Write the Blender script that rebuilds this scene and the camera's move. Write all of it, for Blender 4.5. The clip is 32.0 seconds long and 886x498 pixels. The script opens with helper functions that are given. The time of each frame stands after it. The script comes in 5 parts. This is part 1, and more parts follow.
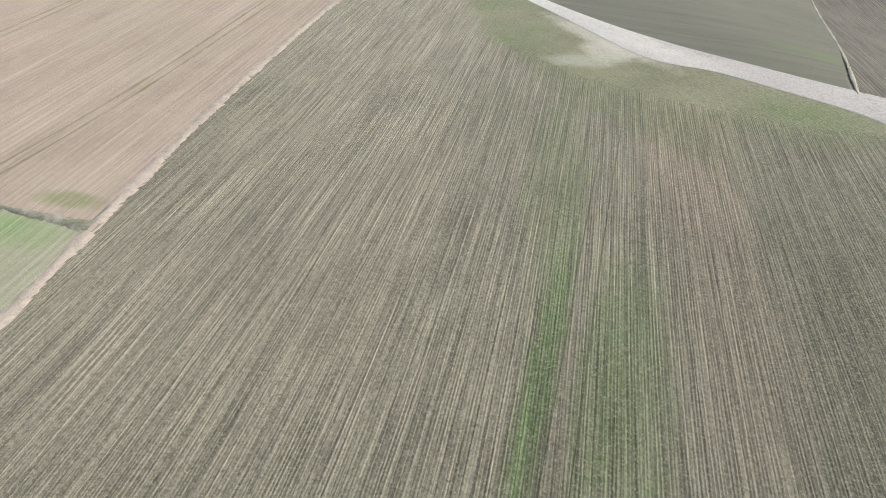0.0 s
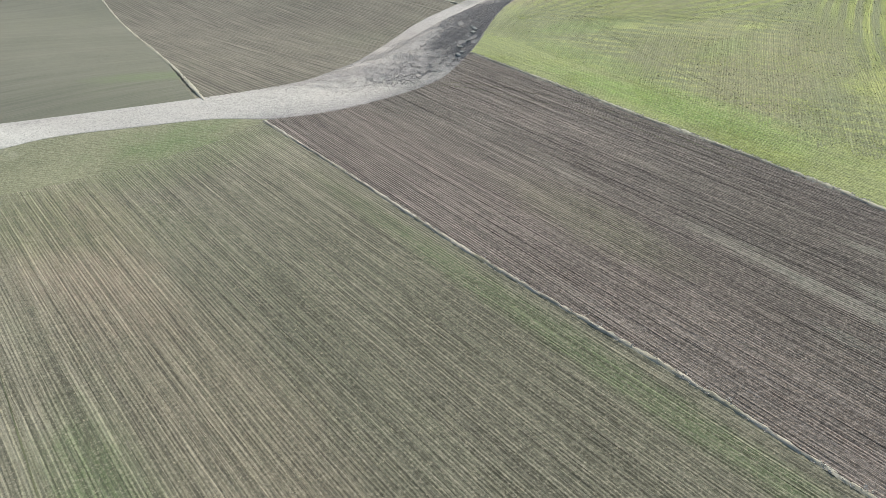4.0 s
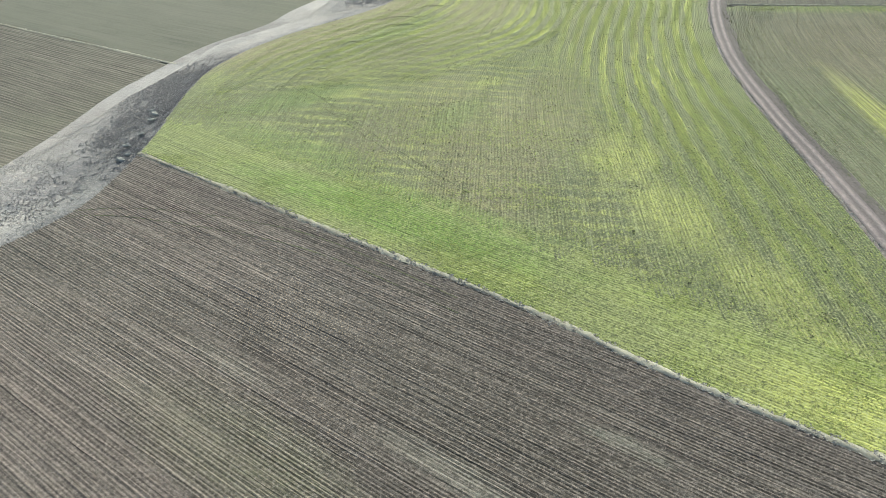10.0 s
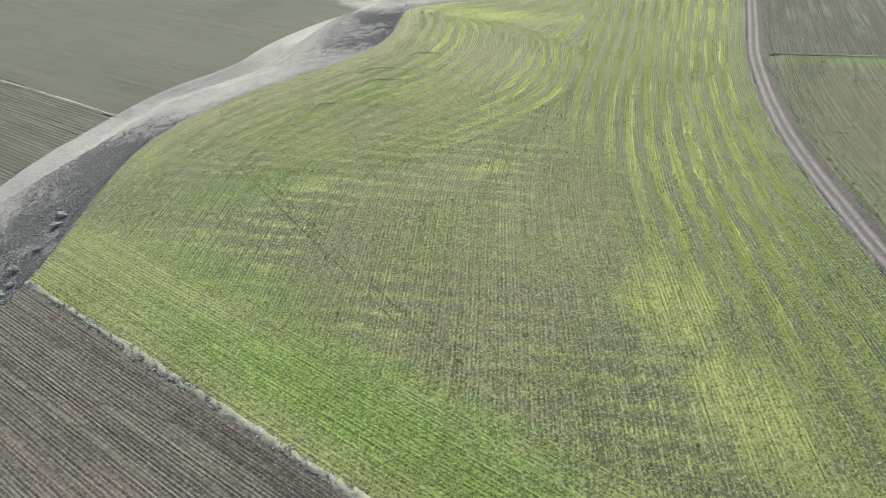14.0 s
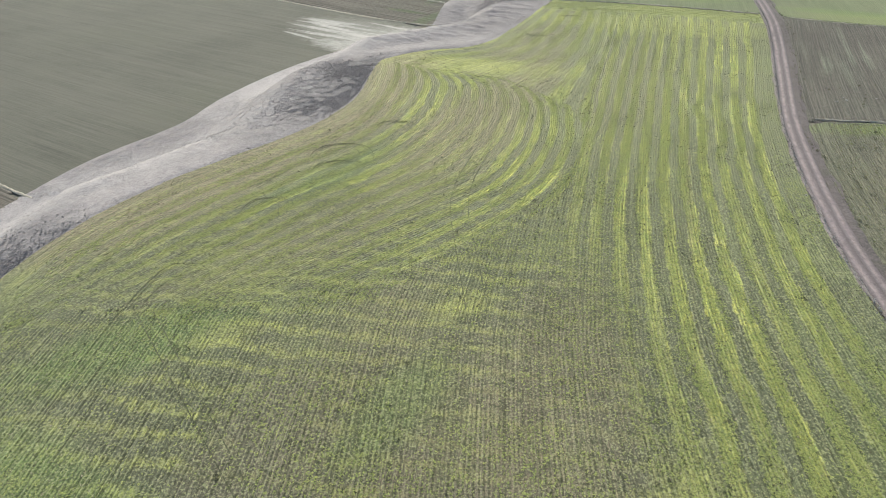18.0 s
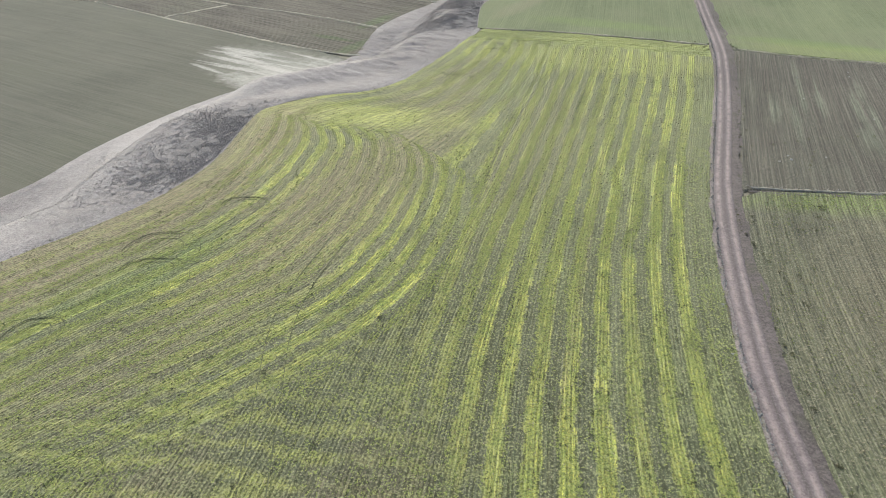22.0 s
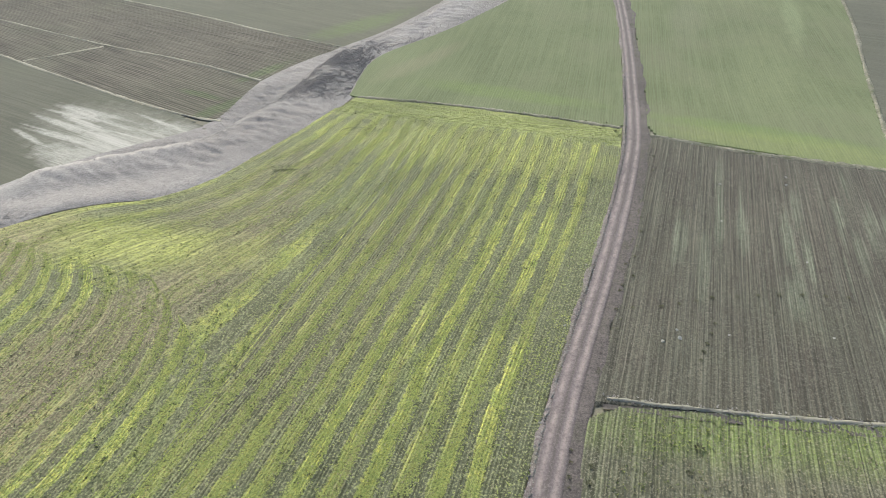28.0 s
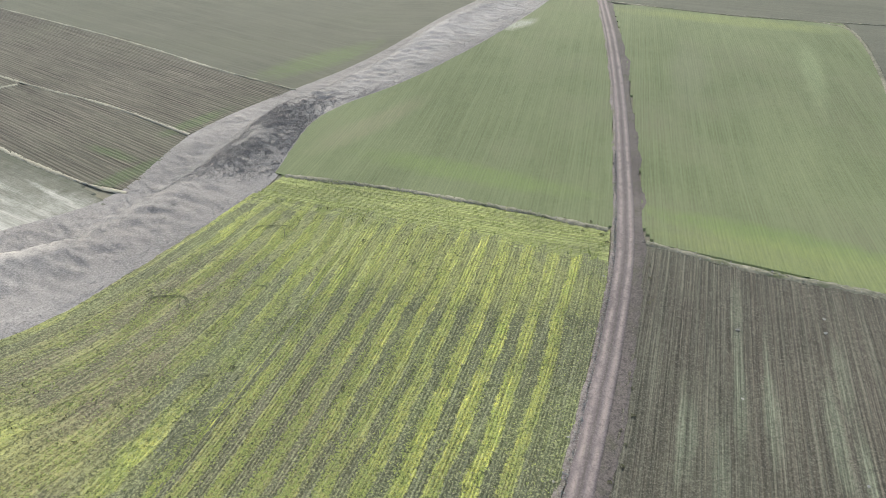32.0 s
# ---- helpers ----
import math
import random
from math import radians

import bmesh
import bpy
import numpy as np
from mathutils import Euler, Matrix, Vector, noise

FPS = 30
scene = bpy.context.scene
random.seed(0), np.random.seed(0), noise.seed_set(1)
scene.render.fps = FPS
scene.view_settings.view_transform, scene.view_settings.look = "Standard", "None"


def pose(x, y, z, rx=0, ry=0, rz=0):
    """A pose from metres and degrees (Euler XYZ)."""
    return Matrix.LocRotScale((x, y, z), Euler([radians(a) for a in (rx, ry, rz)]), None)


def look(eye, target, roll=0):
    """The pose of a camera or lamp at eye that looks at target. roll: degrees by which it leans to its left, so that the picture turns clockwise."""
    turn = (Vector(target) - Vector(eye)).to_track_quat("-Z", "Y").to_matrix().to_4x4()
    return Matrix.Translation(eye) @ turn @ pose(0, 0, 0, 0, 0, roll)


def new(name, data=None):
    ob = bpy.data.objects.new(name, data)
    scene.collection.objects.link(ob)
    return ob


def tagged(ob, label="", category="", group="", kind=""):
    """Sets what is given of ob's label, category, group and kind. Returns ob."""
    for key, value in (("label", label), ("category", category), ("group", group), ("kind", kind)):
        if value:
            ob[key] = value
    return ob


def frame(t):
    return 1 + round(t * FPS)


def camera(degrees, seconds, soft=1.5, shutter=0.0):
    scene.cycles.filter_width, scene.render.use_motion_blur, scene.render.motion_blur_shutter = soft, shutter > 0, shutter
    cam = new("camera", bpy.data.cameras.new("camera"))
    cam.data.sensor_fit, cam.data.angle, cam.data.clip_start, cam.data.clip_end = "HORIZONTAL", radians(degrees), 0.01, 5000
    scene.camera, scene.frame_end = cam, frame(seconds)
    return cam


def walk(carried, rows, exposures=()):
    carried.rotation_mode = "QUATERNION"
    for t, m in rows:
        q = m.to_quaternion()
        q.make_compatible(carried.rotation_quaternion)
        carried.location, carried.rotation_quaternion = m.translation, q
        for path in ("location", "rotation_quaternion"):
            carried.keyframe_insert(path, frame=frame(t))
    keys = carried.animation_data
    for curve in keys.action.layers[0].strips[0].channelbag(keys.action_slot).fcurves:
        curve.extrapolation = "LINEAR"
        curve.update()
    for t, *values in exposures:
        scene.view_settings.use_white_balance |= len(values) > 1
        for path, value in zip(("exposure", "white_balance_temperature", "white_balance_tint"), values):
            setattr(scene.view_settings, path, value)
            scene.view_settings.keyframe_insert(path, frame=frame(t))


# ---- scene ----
cam = camera(70.0, 32.0, soft=0.8)
PATH = [
    (0, (-1.35, -24.02, 37.55), (-31.39, -13.96, 13.13), 1.16),
    (0.5, (-2.62, -23.06, 37.27), (-32.85, -13.17, 13.02), 0.96),
    (1, (-3.93, -21.87, 36.98), (-34.38, -12.06, 12.97), 0.56),
    (1.5, (-5.18, -20.42, 36.66), (-35.83, -10.63, 12.91), 0.07),
    (2, (-6.13, -18.74, 36.40), (-36.77, -8.02, 13.03), -0.41),
    (2.5, (-6.50, -16.83, 36.19), (-35.02, -1.09, 12.97), -1.55),
    (3, (-6.44, -14.85, 36.04), (-29.95, 7.55, 12.68), -1.78),
    (3.5, (-5.98, -12.83, 35.93), (-23.14, 14.60, 12.41), -2.60),
    (4, (-5.16, -10.73, 35.83), (-15.68, 19.68, 12.06), -2.67),
    (4.5, (-4.04, -8.52, 35.74), (-8.80, 23.09, 11.69), -3.08),
    (6.5, (0.02, -0.00, 35.90), (-0.52, 31.94, 11.83), -1.78),
    (7, (1.00, 2.05, 35.98), (0.66, 34.00, 11.93), -1.46),
    (7.5, (2.18, 4.31, 35.98), (1.82, 36.33, 12.01), -1.38),
    (8, (3.38, 6.74, 35.77), (2.91, 38.87, 11.94), -1.37),
    (8.5, (4.29, 9.29, 35.52), (3.73, 41.55, 11.88), -1.32),
    (9, (4.90, 11.90, 35.40), (4.32, 44.27, 11.91), -1.25),
    (9.5, (5.32, 14.65, 35.50), (4.73, 47.04, 12.04), -1.21),
    (10, (5.57, 17.58, 35.77), (5.00, 49.96, 12.30), -1.12),
    (10.5, (5.77, 20.64, 35.98), (5.25, 53.01, 12.49), -1.04),
    (11, (5.84, 23.70, 36.25), (5.38, 56.03, 12.70), -0.91),
    (11.5, (5.98, 26.70, 36.44), (5.54, 59.02, 12.87), -0.80),
    (12, (6.12, 29.71, 36.48), (5.70, 62.03, 12.92), -0.73),
    (12.5, (6.24, 32.73, 36.64), (5.83, 65.06, 13.09), -0.65),
    (13, (6.26, 35.81, 36.76), (5.88, 68.15, 13.22), -0.54),
    (13.5, (6.30, 38.84, 36.80), (5.93, 71.22, 13.30), -0.48),
    (14, (6.35, 41.86, 36.85), (5.98, 74.27, 13.42), -0.45),
    (14.5, (6.42, 44.80, 37.02), (6.04, 77.26, 13.65), -0.46),
    (16.5, (7.31, 56.97, 36.88), (6.76, 89.66, 13.84), -0.51),
    (17, (7.92, 59.79, 37.00), (7.37, 92.51, 14.00), -0.61),
    (17.5, (8.99, 62.40, 37.13), (8.43, 95.15, 14.17), -0.64),
    (18, (10.35, 64.98, 37.10), (9.80, 97.79, 14.22), -0.66),
    (18.5, (11.83, 67.46, 37.15), (11.32, 100.31, 14.32), -0.68),
    (19, (13.52, 69.93, 37.25), (13.04, 102.79, 14.44), -0.68),
    (19.5, (15.39, 72.43, 37.31), (14.94, 105.29, 14.51), -0.68),
    (20, (17.37, 74.76, 37.42), (16.95, 107.62, 14.62), -0.75),
    (20.5, (19.36, 77.02, 37.53), (18.99, 109.89, 14.73), -0.82),
    (21, (21.41, 79.37, 37.69), (21.10, 112.22, 14.86), -0.94),
    (21.5, (23.57, 81.61, 37.79), (23.31, 114.48, 14.99), -0.93),
    (22, (25.76, 83.82, 37.82), (25.57, 116.72, 15.06), -0.90),
    (22.5, (27.91, 85.97, 37.85), (27.80, 118.90, 15.15), -0.80),
    (23, (30.02, 88.12, 37.87), (30.01, 121.10, 15.24), -0.65),
    (23.5, (32.22, 90.36, 37.98), (32.29, 123.36, 15.38), -0.56),
    (24, (34.46, 92.59, 38.10), (34.58, 125.62, 15.54), -0.49),
    (24.5, (36.64, 94.78, 38.23), (36.85, 127.84, 15.72), -0.25),
    (25, (38.64, 97.00, 38.40), (38.99, 130.10, 15.94), 0.04),
    (25.5, (40.55, 99.26, 38.64), (40.98, 132.40, 16.24), 0.17),
    (27.5, (48.06, 111.55, 39.46), (48.10, 144.75, 17.16), 0.21),
    (28, (49.35, 114.63, 39.32), (49.34, 147.82, 16.98), 0.08),
    (28.5, (50.42, 117.87, 39.20), (50.37, 151.05, 16.87), 0.05),
    (29, (51.39, 121.05, 39.33), (51.35, 154.25, 17.03), 0.14),
    (29.5, (52.25, 124.26, 39.57), (52.27, 157.47, 17.28), 0.31),
    (30, (52.96, 127.52, 39.84), (53.06, 160.75, 17.56), 0.48),
    (30.5, (53.74, 130.84, 40.02), (53.89, 164.09, 17.79), 0.68),
    (31, (54.50, 134.26, 40.17), (54.73, 167.53, 17.97), 0.88),
    (31.5, (55.24, 137.67, 40.44), (55.55, 170.96, 18.27), 1.07),
    (32, (55.90, 140.94, 40.80), (56.28, 174.24, 18.65), 1.23),
]
walk(cam, [(t, look(eye, target, roll)) for t, eye, target, roll in PATH],
     [(0, 0.0, 6500, 5), (3, -0.06, 6500, 3), (4.2, 0.06, 6500, -1), (8, 0.11, 6500, -6), (11, 0.07, 6500, -7), (14, -0.04, 6500, -6), (19, -0.1, 6500, 3), (32, -0.04, 6500, 0)])

# ---- light ----
SUN_TURN, SUN_RISE = -8.0, 33.0      # degrees: clockwise from +y, above the horizon
world = bpy.data.worlds.new("hazy_sky")
scene.world = world
world.use_nodes = True
wt = world.node_tree
sky = wt.nodes.new("ShaderNodeTexSky")
sky.sky_type = "NISHITA"
sky.sun_disc = False
sky.sun_elevation = radians(SUN_RISE)
sky.sun_rotation = radians(SUN_TURN)
sky.dust_density = 4.0
wt.links.new(sky.outputs[0], wt.nodes["Background"].inputs[0])
wt.nodes["Background"].inputs[1].default_value = 0.15
lamp = bpy.data.lights.new("sun", "SUN")
lamp.energy, lamp.angle, lamp.color = 3.6, radians(2.0), (1.0, 0.96, 0.89)
a, e = radians(SUN_TURN), radians(SUN_RISE)
sun = new("sun", lamp)
sun.matrix_world = look((60 * math.sin(a) * math.cos(e), 60 * math.cos(a) * math.cos(e), 60 * math.sin(e)), (0, 0, 0))

# ---- plan ----
GULLY_RIGHT = [(-160, 24), (-126.5, 32.3), (-108, 35.4), (-95, 37.2), (-88.5, 38.2), (-83, 41.3), (-79, 46.5), (-70, 51.3), (-60, 56.8), (-52.8, 57.5),
               (-44.6, 62.2), (-36, 72), (-33.8, 78), (-33, 90), (-33.5, 100), (-33.8, 108), (-33, 117), (-27, 129), (-14, 141), (-8, 147.5),
               (-4, 157), (-3.5, 167), (-2.2, 178), (6, 183.5), (16, 185), (23.5, 199.5), (32.5, 218), (33, 225), (34.3, 239.7), (38.4, 247),
               (47.8, 254.5), (56, 262.6), (67, 279), (81.6, 308), (96, 345), (118, 410)]
GULLY_LEFT = [(-160, 27), (-126.5, 33.2), (-104, 39.4), (-91, 45.2), (-82, 50.5), (-66, 60.5), (-56, 70), (-54, 84), (-56.5, 103), (-57.5, 124),
              (-51.5, 143), (-46.5, 156), (-36.5, 168), (-34, 180), (-24.5, 198), (-11, 214.5), (5, 226), (6.5, 235), (8.4, 252), (15.4, 266),
              (23.5, 278), (34, 294), (47, 312), (62, 340), (85, 385), (105, 425)]
GULLY_LINE = [(-160, 14), (-110, 36), (-88, 44), (-70, 55), (-48, 68), (-44, 90), (-44, 112), (-38, 135), (-22, 152), (-18, 175), (-8, 195),
              (12, 206), (22, 228), (27, 252), (45, 276), (60, 305), (78, 340), (100, 400), (160, 560)]
STRIP_ONE = [(-53, 56.6), (-34, 45), (-20.5, 36.3), (-9, 29.8), (1.5, 24.2), (11.3, 17.6), (40, 1), (75, -20), (140, -60)]
STRIP_TWO = [(-33.2, 87.6), (-31.4, 86.5), (-7.7, 70.8), (13, 57.5), (21.7, 50.5), (37, 40.8), (46, 35)]
STRIP_ZERO = [(-160, 14), (-130, -4), (-102, -20), (-82, -31), (-62, -40.5), (-47, -47.5), (0, -72)]
ROAD = [(44.5, -60), (46.0, 0), (46.2, 20), (46.4, 40), (46.8, 56), (47.8, 68), (48.6, 84), (49, 97), (50.6, 115), (52.3, 124), (54.6, 134), (57.8, 145), (60.6, 153.5),
        (66.5, 168.5), (71.5, 182), (75.2, 192.5), (78.9, 204.5), (82.8, 222), (88.0, 248), (93.5, 282), (99, 318), (108, 380)]
FIELD_TOP = [(34.6, 220.2), (50.2, 217.1), (65.1, 212.4), (77, 207.4)]


def smooth(lo, hi, v):
    u = np.clip((v - lo) / (hi - lo), 0, 1)
    return u * u * (3 - 2 * u)


def from_line(line, x, y):
    """Signed distance from a line of points, positive on its left."""
    far, sign = np.full(np.shape(x), 1e9), np.zeros(np.shape(x))
    for (ax, ay), (bx, by) in zip(line, line[1:]):
        dx, dy = bx - ax, by - ay
        t = np.clip(((x - ax) * dx + (y - ay) * dy) / (dx * dx + dy * dy), 0, 1)
        d = np.hypot(x - ax - t * dx, y - ay - t * dy)
        near = d < far
        far = np.where(near, d, far)
        sign = np.where(near, np.sign(dx * (y - ay) - dy * (x - ax)), sign)
    return far * sign


def ground(x, y):
    """Height of the land: a level terrace that falls away behind the gully."""
    x, y = np.asarray(x, float), np.asarray(y, float)
    z = -8.5 * smooth(-5, 12, from_line(GULLY_LINE, x, y)) * smooth(55, 125, y)
    z = z + 1.2 * np.exp(-(((x + 8) / 28) ** 2 + ((y - 150) / 40) ** 2))
    z = z + 4 * smooth(215, 290, y) * smooth(30, 60, x)
    return z - 1.5 * np.exp(-(((x - 55) / 30) ** 2 + ((y - 178) / 28) ** 2))


# ---- materials ----
def node(nt, kind, **values):
    n = nt.nodes.new("ShaderNode" + kind)
    for key, v in values.items():
        n.inputs[key.replace("_", " ")].default_value = v
    return n


def material(name, dark, light, grain=6.0, tint=None, tint_scale=0.03, rows=0.0, row_colour=None, bump=0.5,
             island=0.0, sheen=0.1, zones=(), swath=None, thin=0.0, pitch=0.0, furrow=0.55, fade=(70, 120), reach=(200, 100), patchy=0.28, waves=None, flecks=None, ruts=False, sheen_tint=(1.0, 1.0, 1.0), lines=0.3):
    """Soil, straw or leaves: two colours mixed by fine grain and by broad patches, a third in stains, streaks along the
    rows (the UV's first axis runs across them), zones (colour, x, y, degrees, half length, half width, strength) for
    other growth and for darker and paler ground, and swath (colour, period, phase, strength) for the bands that the
    seed drill left."""
    m = bpy.data.materials.new(name)
    m.use_nodes = True
    nt = m.node_tree
    bsdf = nt.nodes["Principled BSDF"]
    bsdf.inputs["Roughness"].default_value = 0.95
    bsdf.inputs["Specular IOR Level"].default_value = 0.15
    bsdf.inputs["Sheen Weight"].default_value = sheen
    bsdf.inputs["Sheen Roughness"].default_value = 0.6
    bsdf.inputs["Sheen Tint"].default_value = (*sheen_tint, 1)
    pos = nt.nodes.new("ShaderNodeNewGeometry")

    def link(a, b):
        nt.links.new(a, b)

    def math_node(kind, a, b=0.0, c=0.0):
        n = nt.nodes.new("ShaderNodeMath")
        n.operation = kind
        for socket, v in zip(n.inputs, (a, b, c)):
            if isinstance(v, (int, float)):
                socket.default_value = v
            else:
                link(v, socket)
        return n.outputs[0]

    def ranged(v, lo, hi, top=1.0):
        n = node(nt, "MapRange", From_Min=lo, From_Max=hi, To_Max=top)
        link(v, n.inputs[0])
        return n.outputs[0]

    def speckle(scale, detail=5.0, rough_=0.6, where=None):
        n = node(nt, "TexNoise", Scale=scale, Detail=detail, Roughness=rough_)
        link(where or pos.outputs["Position"], n.inputs["Vector"])
        return n.outputs[0]

    def over(colour, new_colour, factor):
        o = nt.nodes.new("ShaderNodeMix")
        o.data_type = "RGBA"
        link(factor, o.inputs[0])
        link(colour, o.inputs[6])
        o.inputs[7].default_value = (*new_colour, 1)
        return o.outputs[2]

    fine = speckle(grain, 6.0, 0.7)
    value = ranged(math_node("MULTIPLY_ADD", fine, 0.9, math_node("MULTIPLY_ADD", speckle(1.3, 4.0, 0.7), 0.5, speckle(0.06))), 0.98, 1.42)
    if island:
        isl = nt.nodes.new("ShaderNodeMix")
        isl.inputs[0].default_value = island
        link(value, isl.inputs[2])
        link(pos.outputs["Random Per Island"], isl.inputs[3])
        value = isl.outputs[0]
    mix = nt.nodes.new("ShaderNodeMix")
    mix.data_type = "RGBA"
    mix.inputs[6].default_value, mix.inputs[7].default_value = (*dark, 1), (*light, 1)
    link(value, mix.inputs[0])
    colour = mix.outputs[2]
    if tint:
        colour = over(colour, tint, ranged(speckle(tint_scale, 5.0), 0.5, 0.68, 0.75))
    if rows or swath or pitch or ruts:
        uv = nt.nodes.new("ShaderNodeUVMap")
    if rows:
        for wide, run, low, most in ((rows, 0.012, 0.46, 0.75), (0.35, 0.05, 0.5, 0.7)):
            mp = nt.nodes.new("ShaderNodeMapping")
            mp.inputs["Scale"].default_value = (1 / wide, run, 1)
            link(uv.outputs[0], mp.inputs[0])
            colour = over(colour, row_colour, ranged(speckle(1.0, 3.0, 0.7, mp.outputs[0]), low, 0.72, most))
    uneven = speckle(0.35, 4.0, 0.7)
    leafy = ranged(fine, 0.38, 0.56)
    if rows:
        mp = nt.nodes.new("ShaderNodeMapping")
        mp.inputs["Scale"].default_value = (3.4, 0.5, 1)
        link(uv.outputs[0], mp.inputs[0])
        leafy = ranged(math_node("MULTIPLY_ADD", fine, 0.5, math_node("MULTIPLY", speckle(1.0, 4.0, 0.7, mp.outputs[0]), 0.5)), 0.43, 0.55)
    if swath:
        tone, period, phase, strength = swath
        split = nt.nodes.new("ShaderNodeSeparateXYZ")
        link(uv.outputs[0], split.inputs[0])
        drift = math_node("MULTIPLY_ADD", speckle(0.15, 4.0), 1.5, split.outputs[0])
        wave = math_node("COSINE", math_node("MULTIPLY", math_node("SUBTRACT", drift, phase + 0.75), 2 * math.pi / period))
        wave = ranged(math_node("MULTIPLY_ADD", speckle(2.6, 6.0, 0.8), 2.6, wave), 1.15, 1.6)
        place = nt.nodes.new("ShaderNodeSeparateXYZ")
        link(pos.outputs["Position"], place.inputs[0])
        wave = math_node("MULTIPLY", math_node("MULTIPLY", wave, math_node("MULTIPLY", ranged(place.outputs[1], *fade), math_node("MULTIPLY", ranged(math_node("MULTIPLY_ADD", place.outputs[1], -0.25, math_node("ADD", split.outputs[0], 25.0)), *reach), ranged(split.outputs[0], -2.0, -1.2)))), ranged(speckle(0.07, 4.0), patchy, patchy + 0.2, strength))
        leaf = nt.nodes.new("ShaderNodeMix")
        leaf.data_type = "RGBA"
        leaf.inputs[6].default_value, leaf.inputs[7].default_value = (tone[0] * 0.52, tone[1] * 0.6, tone[2] * 0.65, 1), (tone[0] * 1.4, tone[1] * 1.32, tone[2] * 1.05, 1)
        link(leafy, leaf.inputs[0])
        run = nt.nodes.new("ShaderNodeMapping")
        run.inputs["Scale"].default_value = (0.8 / period, 0.035, 1)
        link(uv.outputs[0], run.inputs[0])
        wave = math_node("MULTIPLY", wave, math_node("ADD", 0.55, ranged(speckle(1.0, 3.0, 0.6, run.outputs[0]), 0.38, 0.58, 0.45)))
        mixed = over(leaf.outputs[2], (0.28, 0.39, 0.075), ranged(speckle(0.5, 5.0, 0.75), 0.48, 0.6, 0.6))
        o = nt.nodes.new("ShaderNodeMix")
        o.data_type = "RGBA"
        link(wave, o.inputs[0])
        link(colour, o.inputs[6])
        link(mixed, o.inputs[7])
        colour = o.outputs[2]
    if waves:
        # the drill also went across here and left wavy bands of weeds
        mp = nt.nodes.new("ShaderNodeMapping")
        mp.inputs["Rotation"].default_value = (0, 0, radians(waves))
        link(pos.outputs["Position"], mp.inputs[0])
        turned, place = nt.nodes.new("ShaderNodeSeparateXYZ"), nt.nodes.new("ShaderNodeSeparateXYZ")
        link(mp.outputs[0], turned.inputs[0])
        link(pos.outputs["Position"], place.inputs[0])
        bands = math_node("COSINE", math_node("MULTIPLY", math_node("MULTIPLY_ADD", speckle(0.22, 3.0, 0.6), 3.2, turned.outputs[1]), 2 * math.pi / 2.4))
        bands = ranged(math_node("MULTIPLY_ADD", speckle(1.4, 5.0, 0.8), 3.0, bands), 1.4, 2.5, 0.8)
        patches = math_node("MULTIPLY", ranged(speckle(0.09, 4.0), 0.34, 0.5), math_node("MULTIPLY", ranged(place.outputs[1], 140, 112), math_node("MULTIPLY", ranged(place.outputs[0], -34, -10), ranged(place.outputs[0], 32, 16))))
        colour = over(colour, WEED, math_node("MULTIPLY", math_node("MULTIPLY", bands, patches), leafy))
    for tone, x, y, turn, rx, ry, strength in zones:
        mp = nt.nodes.new("ShaderNodeMapping")
        mp.vector_type = "TEXTURE"
        mp.inputs["Location"].default_value, mp.inputs["Rotation"].default_value = (x, y, 0), (0, 0, radians(turn))
        mp.inputs["Scale"].default_value = (rx, ry, 60)
        link(pos.outputs["Position"], mp.inputs[0])
        grad = nt.nodes.new("ShaderNodeTexGradient")
        grad.gradient_type = "SPHERICAL"
        link(mp.outputs[0], grad.inputs[0])
        colour = over(colour, tone, math_node("MULTIPLY", math_node("MULTIPLY", ranged(grad.outputs[0], 0.0, 0.1), ranged(math_node("MULTIPLY_ADD", uneven, 0.7, grad.outputs[0]), 0.45, 0.95, strength)), math_node("MULTIPLY_ADD", leafy, 0.55, 0.45)))
    if rows and lines:
        # long thin lines of bare soil and of straw, unevenly spaced
        for wide, run, seed in ((0.12, 0.08, 3.7), (0.22, 0.04, 9.1)):
            mp = nt.nodes.new("ShaderNodeMapping")
            mp.inputs["Scale"].default_value, mp.inputs["Location"].default_value = (1 / wide, run, 1), (seed, seed, 0)
            link(uv.outputs[0], mp.inputs[0])
            line = speckle(1.0, 2.0, 0.5, mp.outputs[0])
            gain = node(nt, "MapRange", From_Min=0.36, From_Max=0.64, To_Min=1 - lines, To_Max=1 + lines * 0.8)
            link(line, gain.inputs[0])
            o = nt.nodes.new("ShaderNodeVectorMath")
            o.operation = "SCALE"
            link(colour, o.inputs[0])
            link(gain.outputs[0], o.inputs["Scale"])
            colour = o.outputs[0]
    if pitch:
        # bare soil shows between the straw of the drill rows, which stand at whole multiples of the pitch
        across = nt.nodes.new("ShaderNodeSeparateXYZ")
        link(uv.outputs[0], across.inputs[0])
        gap = math_node("COSINE", math_node("MULTIPLY", across.outputs[0], 2 * math.pi / pitch))
        mp = nt.nodes.new("ShaderNodeMapping")
        mp.inputs["Scale"].default_value = (2.4, 0.3, 1)
        link(uv.outputs[0], mp.inputs[0])
        gap = math_node("MULTIPLY", ranged(gap, 0.3, -0.6), ranged(speckle(1.0, 4.0, 0.75, mp.outputs[0]), 0.36, 0.56))
        worn = nt.nodes.new("ShaderNodeMapping")
        worn.inputs["Scale"].default_value = (0.5, 0.03, 1)
        link(uv.outputs[0], worn.inputs[0])
